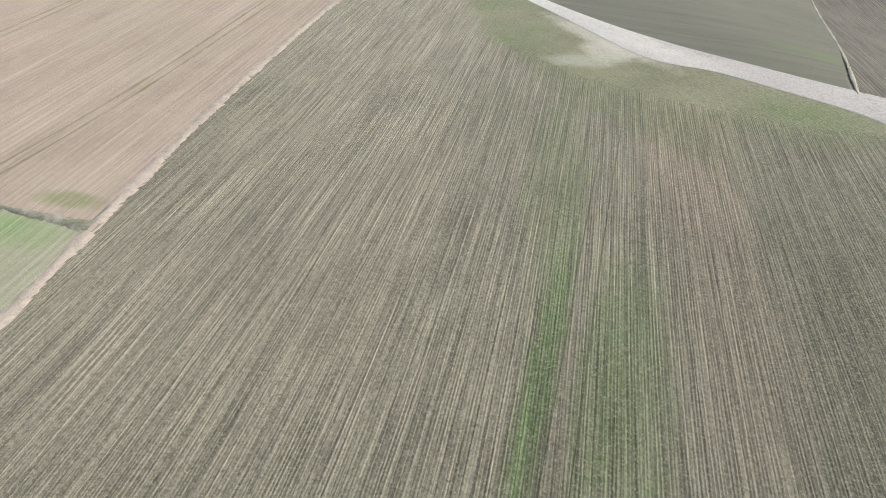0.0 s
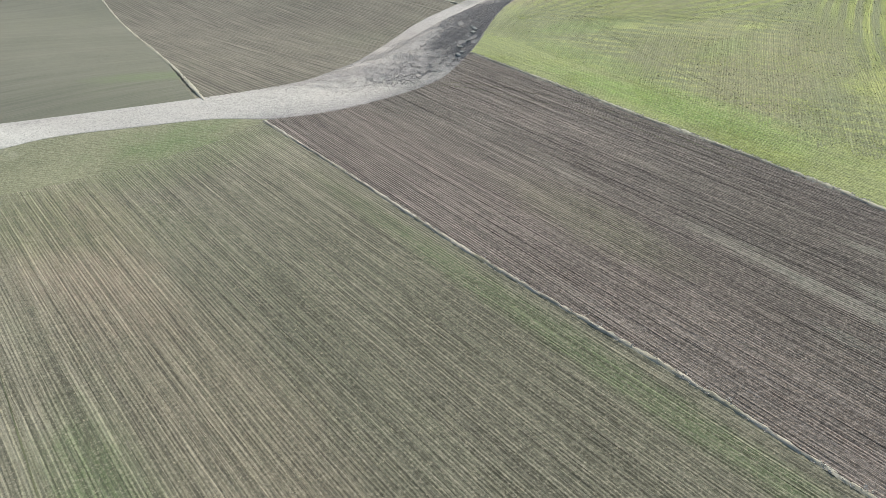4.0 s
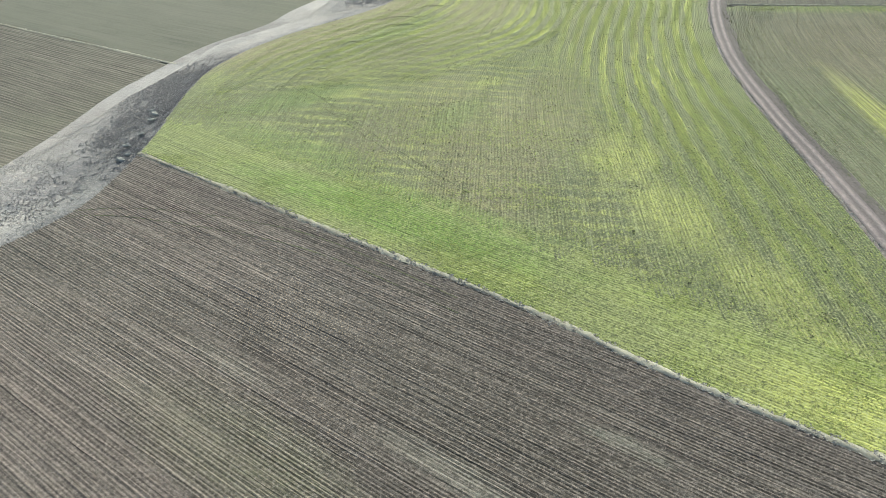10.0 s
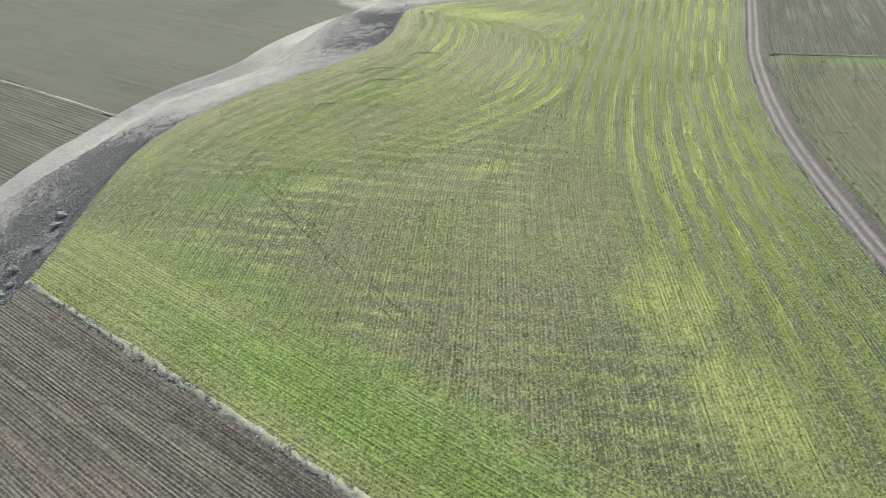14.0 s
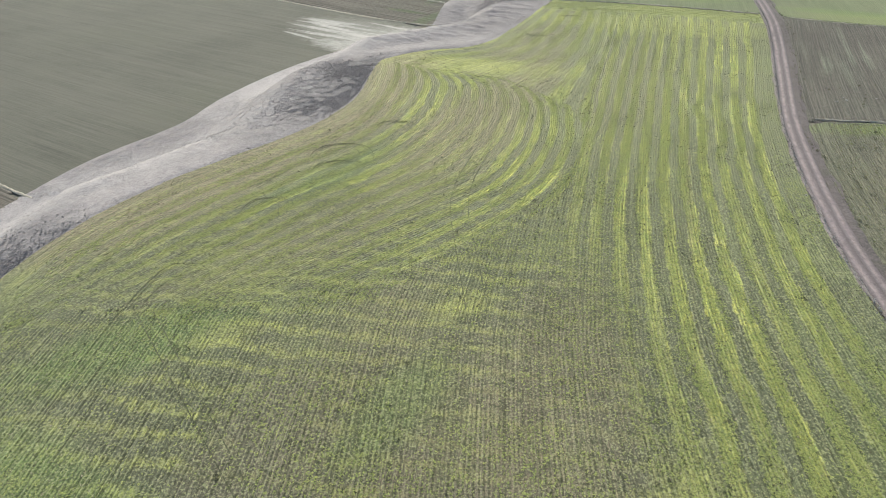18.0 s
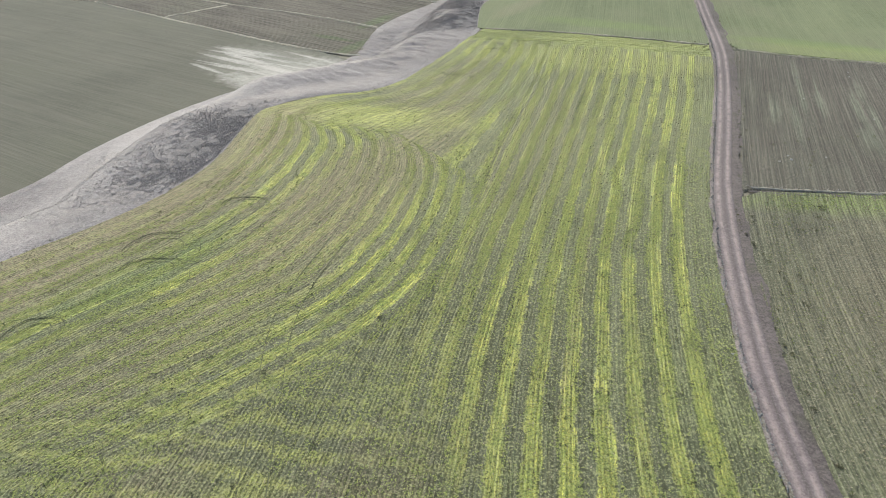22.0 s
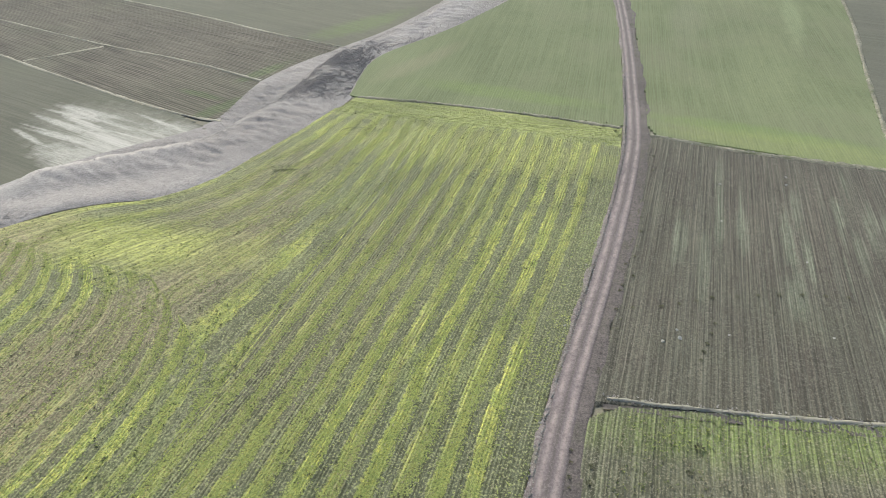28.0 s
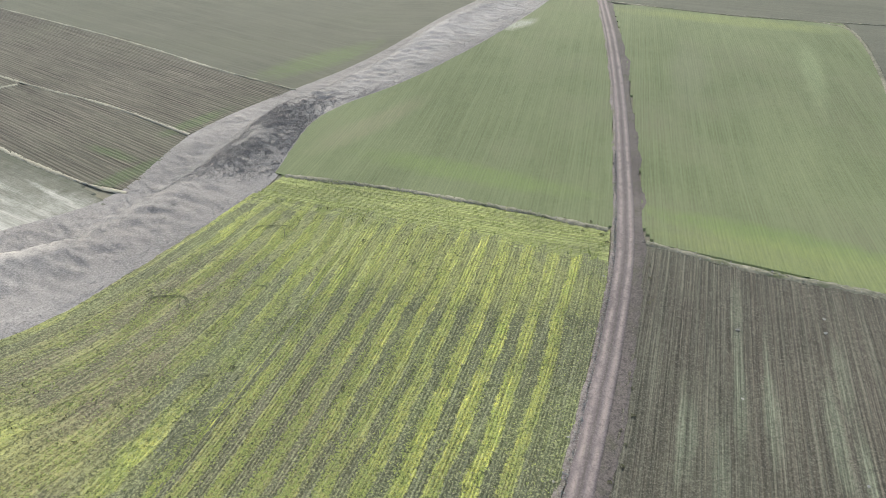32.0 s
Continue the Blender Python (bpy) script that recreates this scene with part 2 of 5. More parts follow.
        gap = math_node("MULTIPLY", gap, math_node("ADD", 0.45, ranged(speckle(1.0, 4.0, 0.7, worn.outputs[0]), 0.35, 0.6, 0.55)))
        o = nt.nodes.new("ShaderNodeMix")
        o.data_type, o.blend_type = "RGBA", "MULTIPLY"
        link(gap, o.inputs[0])
        link(colour, o.inputs[6])
        o.inputs[7].default_value = (furrow, furrow, furrow * 1.03, 1)
        colour = o.outputs[2]
    if ruts:
        # wheels have worn two pale bands, and left the crown and the edges darker
        across = nt.nodes.new("ShaderNodeSeparateXYZ")
        link(uv.outputs[0], across.inputs[0])
        off = math_node("ABSOLUTE", math_node("MULTIPLY_ADD", speckle(0.25, 3.0), 0.3, math_node("SUBTRACT", across.outputs[0], 0.15)))
        band = math_node("ABSOLUTE", math_node("SUBTRACT", off, 0.58))
        colour = over(colour, (0.115, 0.096, 0.097), ranged(band, 0.26, 0.58, 0.75))
        colour = over(colour, (0.42, 0.345, 0.335), math_node("MULTIPLY", ranged(band, 0.3, 0.05, 0.85), ranged(speckle(0.8, 4.0), 0.3, 0.6)))
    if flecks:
        # bits of straw, and dark specks painting the shade of leaves and clod pits
        pale, speck_shade, k = flecks
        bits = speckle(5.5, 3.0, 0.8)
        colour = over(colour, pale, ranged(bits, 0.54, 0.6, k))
        colour = over(colour, speck_shade, ranged(bits, 0.46, 0.4, k))
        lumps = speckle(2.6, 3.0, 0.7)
        colour = over(colour, speck_shade, ranged(lumps, 0.44, 0.37, k * 0.8))
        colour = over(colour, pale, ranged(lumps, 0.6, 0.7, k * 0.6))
    link(colour, bsdf.inputs["Base Color"])
    if thin:
        # light shines through blades and leaves
        glow, both = nt.nodes.new("ShaderNodeBsdfTranslucent"), nt.nodes.new("ShaderNodeMixShader")
        link(colour, glow.inputs["Color"])
        both.inputs[0].default_value = thin
        link(bsdf.outputs[0], both.inputs[1])
        link(glow.outputs[0], both.inputs[2])
        link(both.outputs[0], nt.nodes["Material Output"].inputs["Surface"])
    if bump:
        bp = node(nt, "Bump", Strength=bump, Distance=0.08)
        link(fine, bp.inputs["Height"])
        link(bp.outputs[0], bsdf.inputs["Normal"])
    return m


GREENISH, WEED, CHALK = (0.12, 0.18, 0.07), (0.6, 0.62, 0.175), (0.56, 0.54, 0.51)
M_GROUND = material("dry_earth", (0.17, 0.155, 0.12), (0.28, 0.26, 0.205))
M_STUBBLE = material("straw_stubble", (0.142, 0.132, 0.094), (0.305, 0.286, 0.216), tint=(0.15, 0.155, 0.10), rows=0.8, row_colour=(0.33, 0.3, 0.235),
                     zones=[((0.095, 0.094, 0.07), -4, 11, -31, 90, 27, 0.75), ((0.36, 0.325, 0.25), -60, -11, -31, 48, 9, 0.5), ((0.33, 0.295, 0.23), -66, -24, -31, 70, 15, 0.65), ((0.37, 0.335, 0.265), -118, 8, -31, 60, 34, 0.7), ((0.09, 0.16, 0.05), -31, -5.6, -34, 26, 1.9, 0.9), ((0.11, 0.16, 0.065), -28, -2.4, -33, 20, 2.6, 0.7), (GREENISH, -48, 5, -34, 24, 2.5, 0.5), (GREENISH, -28, 1, -31, 22, 4, 0.6), (GREENISH, -60, 9, -31, 30, 4, 0.4), (GREENISH, -8, 26, -31, 50, 2.2, 0.5),
                            ((0.36, 0.27, 0.21), -58, 27, -31, 26, 9, 0.6), ((0.30, 0.25, 0.19), -30, 12, -31, 30, 8, 0.5), ((0.16, 0.19, 0.095), -78, 26, 8, 40, 10, 0.7), ((0.16, 0.19, 0.095), -58, 44, 50, 22, 8, 0.6)], pitch=0.26, furrow=0.68, lines=0.32, flecks=((0.42, 0.385, 0.3), (0.05, 0.05, 0.036), 0.38))
PALE_SPOTS = [(random.Random(k).uniform(-4, 48), random.Random(k + 50).uniform(0, 38), random.Random(k + 90).uniform(2.5, 6)) for k in range(16)]
M_BROWN = material("brown_tilled_earth", (0.125, 0.1, 0.091), (0.245, 0.203, 0.187), tint=(0.155, 0.134, 0.117), rows=1.8, row_colour=(0.25, 0.215, 0.19),
                   zones=[((0.2, 0.21, 0.12), -9, 44, -33, 16, 5, 0.6), ((0.11, 0.105, 0.09), -26, 60, -33, 26, 8, 0.6), ((0.075, 0.07, 0.06), 28, 32, -33, 60, 17, 0.65), ((0.35, 0.33, 0.28), 6, 42, -33, 9, 1.6, 0.5), ((0.35, 0.33, 0.28), -12, 52, -33, 7, 1.3, 0.5),
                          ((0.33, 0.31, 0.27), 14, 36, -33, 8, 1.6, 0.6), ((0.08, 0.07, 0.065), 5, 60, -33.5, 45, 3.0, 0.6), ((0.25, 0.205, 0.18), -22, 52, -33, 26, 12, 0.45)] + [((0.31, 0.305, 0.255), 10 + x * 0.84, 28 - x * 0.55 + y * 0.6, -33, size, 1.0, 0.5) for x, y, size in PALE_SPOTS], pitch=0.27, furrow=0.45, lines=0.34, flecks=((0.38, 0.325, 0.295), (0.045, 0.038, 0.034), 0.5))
M_WEEDY = material("weedy_stubble", (0.066, 0.073, 0.052), (0.15, 0.155, 0.118), tint=(0.22, 0.27, 0.085), tint_scale=0.06, rows=0.9, row_colour=(0.18, 0.185, 0.135), sheen=0.38, sheen_tint=(0.95, 1.0, 0.6),
                   zones=[((0.24, 0.18, 0.14), 4, 100, 85, 26, 7, 0.5), ((0.24, 0.19, 0.15), 41, 140, 74, 40, 0.6, 0.7), (WEED, 54, 201, -15, 30, 9, 0.55), ((0.23, 0.175, 0.145), 10, 84, 80, 30, 10, 0.75), ((0.23, 0.175, 0.145), 19, 98, 82, 22, 8, 0.7), ((0.22, 0.175, 0.15), -4, 92, 80, 18, 6, 0.6), ((0.12, 0.22, 0.05), -5, 134, 45, 16, 6, 0.7), ((0.1, 0.13, 0.05), 34, 72, 80, 36, 12, 0.6), (WEED, 26.5, 84, 55, 8, 4.5, 0.6), ((0.08, 0.11, 0.05), 43, 80, 88, 44, 9, 0.9), ((0.12, 0.22, 0.05), -16, 104, 30, 15, 5, 0.75), ((0.13, 0.22, 0.055), 6, 97, 60, 9, 4, 0.6), ((0.22, 0.175, 0.15), 38, 165, 68, 40, 12, 0.55), (WEED, 28.5, 73, 100, 9, 5.5, 0.6), (WEED, 33, 61, 115, 8, 4, 0.5), (WEED, 35.5, 51, 125, 9, 4.5, 0.7), (WEED, 11, 108.5, 30, 5, 2.2, 0.5), (WEED, -9, 105, 20, 5, 2, 0.4), ((0.14, 0.27, 0.03), 0, 76, -29, 26, 3.4, 0.9), (WEED, 14, 172, 10, 18, 6, 0.8),
                          ((0.27, 0.24, 0.16), -18, 128, 45, 14, 4, 0.6), (WEED, 25, 88, 60, 9, 3.5, 0.45), ((0.15, 0.25, 0.06), -14, 88, -30, 18, 5, 0.7)],
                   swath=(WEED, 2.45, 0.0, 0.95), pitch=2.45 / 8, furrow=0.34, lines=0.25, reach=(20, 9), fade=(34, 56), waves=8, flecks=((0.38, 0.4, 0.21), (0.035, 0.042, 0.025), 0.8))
M_WEEDY_BEND = material("weedy_stubble_bend", (0.092, 0.09, 0.065), (0.2, 0.19, 0.144), tint=(0.22, 0.27, 0.08), tint_scale=0.06, rows=0.9, row_colour=(0.165, 0.176, 0.135), sheen=0.38, sheen_tint=(0.95, 1.0, 0.6),
                        zones=[(WEED, 54, 201, -15, 30, 9, 0.55), ((0.28, 0.2, 0.16), 12, 146, 60, 26, 11, 0.75), ((0.28, 0.2, 0.16), 23, 166, 62, 18, 7, 0.65), ((0.27, 0.2, 0.16), 16, 157, 62, 18, 7, 0.65), ((0.25, 0.195, 0.15), -3, 121, 42, 24, 8, 0.55), ((0.12, 0.22, 0.05), -5, 134, 45, 16, 6, 0.7), (WEED, 11, 174, -6, 26, 7, 0.9), ((0.27, 0.2, 0.155), 27, 176, 62, 18, 5, 0.4), ((0.25, 0.215, 0.155), 8, 130, 40, 18, 5, 0.5),
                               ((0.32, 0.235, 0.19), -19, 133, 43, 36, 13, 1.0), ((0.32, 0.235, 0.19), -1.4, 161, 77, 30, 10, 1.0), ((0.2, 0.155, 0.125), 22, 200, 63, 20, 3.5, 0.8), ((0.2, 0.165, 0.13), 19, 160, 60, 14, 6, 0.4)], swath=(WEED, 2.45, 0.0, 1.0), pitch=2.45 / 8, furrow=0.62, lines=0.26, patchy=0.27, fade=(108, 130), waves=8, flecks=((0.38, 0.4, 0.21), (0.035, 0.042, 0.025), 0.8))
M_WEEDY_TOP = material("weedy_stubble_fan", (0.092, 0.09, 0.065), (0.2, 0.19, 0.144), tint=(0.22, 0.27, 0.08), tint_scale=0.06, rows=0.9, row_colour=(0.165, 0.176, 0.135), sheen=0.38, sheen_tint=(0.95, 1.0, 0.6),
                        zones=[((0.24, 0.185, 0.15), 24, 184, 60, 28, 9, 0.75), (WEED, 54, 201, -15, 30, 9, 0.55), ((0.28, 0.2, 0.16), 12, 146, 60, 26, 11, 0.75), ((0.28, 0.2, 0.16), 23, 166, 62, 18, 7, 0.65), ((0.27, 0.2, 0.16), 16, 157, 62, 18, 7, 0.65), ((0.25, 0.195, 0.15), -3, 121, 42, 24, 8, 0.55), ((0.12, 0.22, 0.05), -5, 134, 45, 16, 6, 0.7), (WEED, 11, 174, -6, 26, 7, 0.9), ((0.27, 0.2, 0.155), 27, 176, 62, 18, 5, 0.4), ((0.25, 0.215, 0.155), 8, 130, 40, 18, 5, 0.5),
                               ((0.32, 0.235, 0.19), -19, 133, 43, 36, 13, 1.0), ((0.32, 0.235, 0.19), -1.4, 161, 77, 30, 10, 1.0), ((0.2, 0.155, 0.125), 22, 200, 63, 20, 3.5, 0.8), ((0.2, 0.165, 0.13), 19, 160, 60, 14, 6, 0.4)], swath=(WEED, 2.45, 0.0, 0.75), pitch=2.45 / 8, furrow=0.62, lines=0.26, patchy=0.33, fade=(100, 110), flecks=((0.38, 0.4, 0.21), (0.035, 0.042, 0.025), 0.8))
M_HEADLAND = material("weedy_headland", (0.12, 0.15, 0.058), (0.27, 0.3, 0.125), tint=(0.3, 0.38, 0.06), tint_scale=0.09, rows=0.8, row_colour=(0.34, 0.37, 0.13), sheen=0.4, sheen_tint=(0.95, 1.0, 0.6),
                      zones=[(WEED, 54, 201, -15, 30, 9, 0.55), ((0.14, 0.27, 0.03), -2, 73.5, -30, 28, 4.5, 1.0), (WEED, 38, 44, -33, 18, 6, 1.0), (WEED, 55, 211, -15, 30, 5, 0.9)], pitch=2.45 / 8, furrow=0.5, lines=0.25, flecks=((0.38, 0.4, 0.21), (0.035, 0.042, 0.025), 0.8))
M_BRIGHT_HEAD = material("yellow_weedy_headland", sheen=0.4, sheen_tint=(0.95, 1.0, 0.6), dark=(0.2, 0.225, 0.095), light=(0.4, 0.43, 0.16), tint=(0.22, 0.24, 0.13), tint_scale=0.15, rows=0.8, row_colour=(0.42, 0.45, 0.16), grain=3.0, flecks=((0.46, 0.43, 0.34), (0.055, 0.055, 0.04), 0.4))
M_DULL = material("dull_stubble", (0.1, 0.1, 0.069), (0.182, 0.178, 0.127), tint=(0.115, 0.135, 0.07), rows=1.0, row_colour=(0.185, 0.178, 0.13),
                  zones=[((0.225, 0.25, 0.135), 74, 92, 82, 66, 40, 0.95), (WEED, 62, 92, 86, 30, 3, 0.8), (WEED, 74, 84, 84, 26, 4, 0.8), ((0.23, 0.3, 0.085), 85, 146.3, -5, 36, 5.0, 0.8), ((0.22, 0.18, 0.14), 80, 120, 0, 32, 30, 0.75)], pitch=2.45 / 8, furrow=0.7, lines=0.3, flecks=((0.46, 0.43, 0.34), (0.055, 0.055, 0.04), 0.4))
PALE_GREEN = (0.245, 0.27, 0.2)
M_DARK = material("dark_tilled_earth", lines=0.3, dark=(0.095, 0.085, 0.072), light=(0.18, 0.16, 0.135), tint=(0.125, 0.125, 0.092), rows=1.0, row_colour=(0.2, 0.185, 0.15), pitch=0.7, furrow=0.6,
                  zones=[((0.12, 0.19, 0.065), x, y, turn, a, b, 0.6) for x, y, turn, a, b in ((4, 236, 60, 12, 3), (8, 259, 60, 12, 3), (-2, 244, -30, 9, 2))])
dice = random.Random(12)
STREAKS = [(dice.gauss(91, 10), dice.gauss(175, 7), dice.uniform(4, 12), dice.uniform(0.4, 1.0)) for _ in range(34)]
M_STREAKED = material("dark_earth_with_pale_green_streaks", (0.083, 0.074, 0.061), (0.147, 0.13, 0.108), tint=(0.11, 0.116, 0.082), rows=0.9, row_colour=(0.145, 0.145, 0.115),
                      zones=[(PALE_GREEN, x, y, 69.8, a, b, 0.55) for x, y, a, b in STREAKS], pitch=0.42, furrow=0.75, lines=0.32, flecks=((0.3, 0.285, 0.24), (0.03, 0.028, 0.024), 0.35))
M_GREEN = material("young_green_crop", (0.14, 0.168, 0.08), (0.215, 0.245, 0.13), tint=(0.19, 0.195, 0.12), rows=1.4, row_colour=(0.215, 0.25, 0.135), sheen=0.1,
                   zones=[(CHALK, 74, 289, 50, 9, 3, 0.7), ((0.2, 0.27, 0.09), 60, 222, -20, 22, 4, 0.7), ((0.2, 0.27, 0.09), 98, 205, -25, 22, 4, 0.8), ((0.28, 0.26, 0.18), 45, 238, 50, 18, 4, 0.5), ((0.3, 0.35, 0.2), 128, 262, 70, 26, 3, 0.6), ((0.27, 0.31, 0.12), 124, 296, -20, 34, 7, 0.7), ((0.27, 0.31, 0.12), 100, 200, -22, 26, 6, 0.7), ((0.25, 0.28, 0.15), 112, 235, 66, 34, 8, 0.5), ((0.23, 0.24, 0.16), 104, 262, 72, 26, 5, 0.5)], pitch=0.45, furrow=0.85, lines=0.05)
OLIVE = dict(dark=(0.104, 0.106, 0.083), light=(0.15, 0.15, 0.12), tint=(0.126, 0.132, 0.095), rows=2.5, row_colour=(0.166, 0.162, 0.132), lines=0.1)
M_OLIVE = material("olive_far_field", **OLIVE,
                   zones=[((0.14, 0.2, 0.08), -80, 70, 30, 16, 4, 0.5), ((0.16, 0.24, 0.07), 26, 300, 50, 26, 8, 0.5), ((0.15, 0.22, 0.08), -60, 110, 80, 20, 5, 0.4)])
dice = random.Random(31)
FINGERS = [(dice.uniform(-24, 0), dice.uniform(8, 15), dice.uniform(0.5, 1.5), dice.uniform(0.6, 0.95)) for _ in range(22)]
M_WASH = material("olive_field_with_chalk_wash", **OLIVE, zones=[((0.56, 0.54, 0.515), -5, 217, -30, 20, 8, 0.95), ((0.56, 0.54, 0.515), -12, 212, -30, 16, 6, 0.9), ((0.42, 0.41, 0.38), -11, 223, -35, 28, 15, 0.6), ((0.5, 0.485, 0.46), 1, 224, -30, 12, 5, 0.7)] + [
    ((0.58, 0.56, 0.535), x - 1 + (k * 7 % 5 - 2) * 0.9, 220 - x * 0.36 + (k * 3 % 7 - 3) * 2.2, -38 + (k * 5 % 14), a, b, c) for k, (x, a, b, c) in enumerate(FINGERS)])
M_TAN = material("tan_far_field", (0.33, 0.26, 0.21), (0.455, 0.365, 0.3), tint=(0.33, 0.29, 0.2), rows=4.0, row_colour=(0.47, 0.385, 0.32), lines=0.1,
                 zones=[((0.2, 0.24, 0.1), -67, -44, 60, 6, 2, 0.8)])
M_PALE_CROP = material("thin_pale_green_crop", (0.29, 0.3, 0.2), (0.41, 0.39, 0.29), tint=(0.21, 0.31, 0.13), tint_scale=0.08, rows=1.5, row_colour=(0.4, 0.37, 0.28), lines=0.1, zones=[((0.19, 0.32, 0.11), -66, -54, 55, 14, 4, 0.8)])
M_ROAD = material("packed_pinkish_dirt", (0.168, 0.14, 0.15), (0.28, 0.234, 0.248), grain=3.0, tint=(0.2, 0.175, 0.175), tint_scale=0.4, ruts=True,
                  flecks=((0.38, 0.34, 0.33), (0.1, 0.085, 0.085), 0.3))
# dark tone that paints the shade along the ditch
M_DITCH_SHADE = material("dark_ditch_shade", (0.07, 0.062, 0.06), (0.17, 0.15, 0.143), grain=3.0)
M_VERGE_MAUVE = material("dark_mauve_verge", (0.095, 0.082, 0.082), (0.19, 0.163, 0.163), grain=3.0, tint=(0.1, 0.1, 0.07), tint_scale=0.3, flecks=((0.24, 0.2, 0.2), (0.04, 0.035, 0.035), 0.4))
M_VERGE_PALE = material("stony_pale_verge", (0.17, 0.14, 0.14), (0.34, 0.29, 0.29), grain=2.0, tint=(0.16, 0.17, 0.09), tint_scale=0.3, flecks=((0.45, 0.42, 0.4), (0.08, 0.07, 0.07), 0.5))
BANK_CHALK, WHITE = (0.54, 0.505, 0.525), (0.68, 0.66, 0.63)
# zones: dark bluish grey along the steep edge, chalk tones over the rest
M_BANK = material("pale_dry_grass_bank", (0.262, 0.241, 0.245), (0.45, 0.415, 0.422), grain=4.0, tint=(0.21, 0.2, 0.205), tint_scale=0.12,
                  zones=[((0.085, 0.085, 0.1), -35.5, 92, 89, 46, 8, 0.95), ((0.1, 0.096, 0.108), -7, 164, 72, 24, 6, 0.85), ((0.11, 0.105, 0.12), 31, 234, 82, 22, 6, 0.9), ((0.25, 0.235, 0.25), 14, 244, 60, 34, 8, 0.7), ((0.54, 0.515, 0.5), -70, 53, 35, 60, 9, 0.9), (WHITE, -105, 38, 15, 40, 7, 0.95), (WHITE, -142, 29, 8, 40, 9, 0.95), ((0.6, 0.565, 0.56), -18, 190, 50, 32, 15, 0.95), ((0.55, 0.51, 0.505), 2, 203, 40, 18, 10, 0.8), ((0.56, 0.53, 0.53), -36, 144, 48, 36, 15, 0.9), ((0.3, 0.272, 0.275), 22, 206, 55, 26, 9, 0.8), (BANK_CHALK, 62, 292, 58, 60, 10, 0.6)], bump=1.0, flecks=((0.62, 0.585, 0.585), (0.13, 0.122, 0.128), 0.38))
M_CHALK = material("washed_out_chalk", (0.48, 0.465, 0.43), (0.68, 0.66, 0.62), grain=2.0, tint=(0.5, 0.48, 0.42), tint_scale=0.12)
M_STRAW = material("dry_grass_strip", (0.29, 0.27, 0.215), (0.5, 0.47, 0.40), grain=3.0)
M_MARGIN_DRY = material("dull_dry_grass_strip", (0.27, 0.25, 0.21), (0.5, 0.465, 0.405), grain=2.5, tint=(0.17, 0.165, 0.11), tint_scale=0.25)
M_MARGIN = material("pale_bare_margin", (0.35, 0.292, 0.25), (0.53, 0.45, 0.39), grain=3.0)
M_DULL_MARGIN = material("dull_weedy_margin", (0.13, 0.13, 0.1), (0.38, 0.355, 0.29), grain=2.5, tint=(0.11, 0.13, 0.06), tint_scale=0.3)
WHITE_DUST = (0.6, 0.58, 0.52)
M_GRASS = material("rough_grass", (0.145, 0.152, 0.088), (0.26, 0.26, 0.165), tint=(0.13, 0.19, 0.07), tint_scale=0.07, zones=[(WHITE_DUST, -96, 36, 14, 20, 4, 0.75), (WHITE_DUST, -91, 34, -10, 7, 6, 0.8), (WHITE_DUST, -88, 28, 70, 9, 4, 0.5)], flecks=((0.46, 0.43, 0.34), (0.055, 0.055, 0.04), 0.4))
M_FAINT_TRACK = material("greenish_pressed_stubble", (0.24, 0.215, 0.15), (0.36, 0.31, 0.235), sheen=0.0, tint=(0.22, 0.22, 0.12), tint_scale=0.15)
M_TRACK = material("pressed_dark_soil", (0.075, 0.085, 0.05), (0.2, 0.205, 0.13), sheen=0.0)
M_WEED_LEAF = material("yellow_green_weed_leaves", (0.16, 0.225, 0.07), (0.52, 0.55, 0.2), island=0.8, bump=0, sheen=0.1, thin=0.25)
M_GREEN_LEAF = material("dull_green_weed_leaves", (0.12, 0.15, 0.06), (0.28, 0.31, 0.12), island=0.8, bump=0, sheen=0.1, thin=0.15)
M_STALK = material("straw_stalks", (0.2, 0.18, 0.12), (0.48, 0.44, 0.33), island=0.9, bump=0, sheen=0.1, thin=0.15)
M_DRY = material("pale_dry_grass_blades", (0.29, 0.272, 0.265), (0.48, 0.458, 0.445), island=0.9, bump=0, sheen=0.1, thin=0.15)
M_SHRUB = material("bare_grey_brown_scrub", (0.18, 0.168, 0.175), (0.47, 0.447, 0.455), island=0.85, bump=0, sheen=0.1, thin=0.2)
M_CLOD = material("soil_clods", (0.10, 0.09, 0.078), (0.3, 0.27, 0.235), island=0.9, sheen=0.0)
M_STONE = material("pale_limestone", (0.24, 0.235, 0.23), (0.42, 0.415, 0.4), grain=4.0, sheen=0.0)
M_STEM = material("dry_brown_stems", (0.1, 0.08, 0.05), (0.2, 0.16, 0.11), sheen=0.0)
M_BUSH = material("dark_bush_leaves", (0.07, 0.075, 0.045), (0.16, 0.16, 0.1), island=0.8, bump=0, sheen=0.0, thin=0.15)


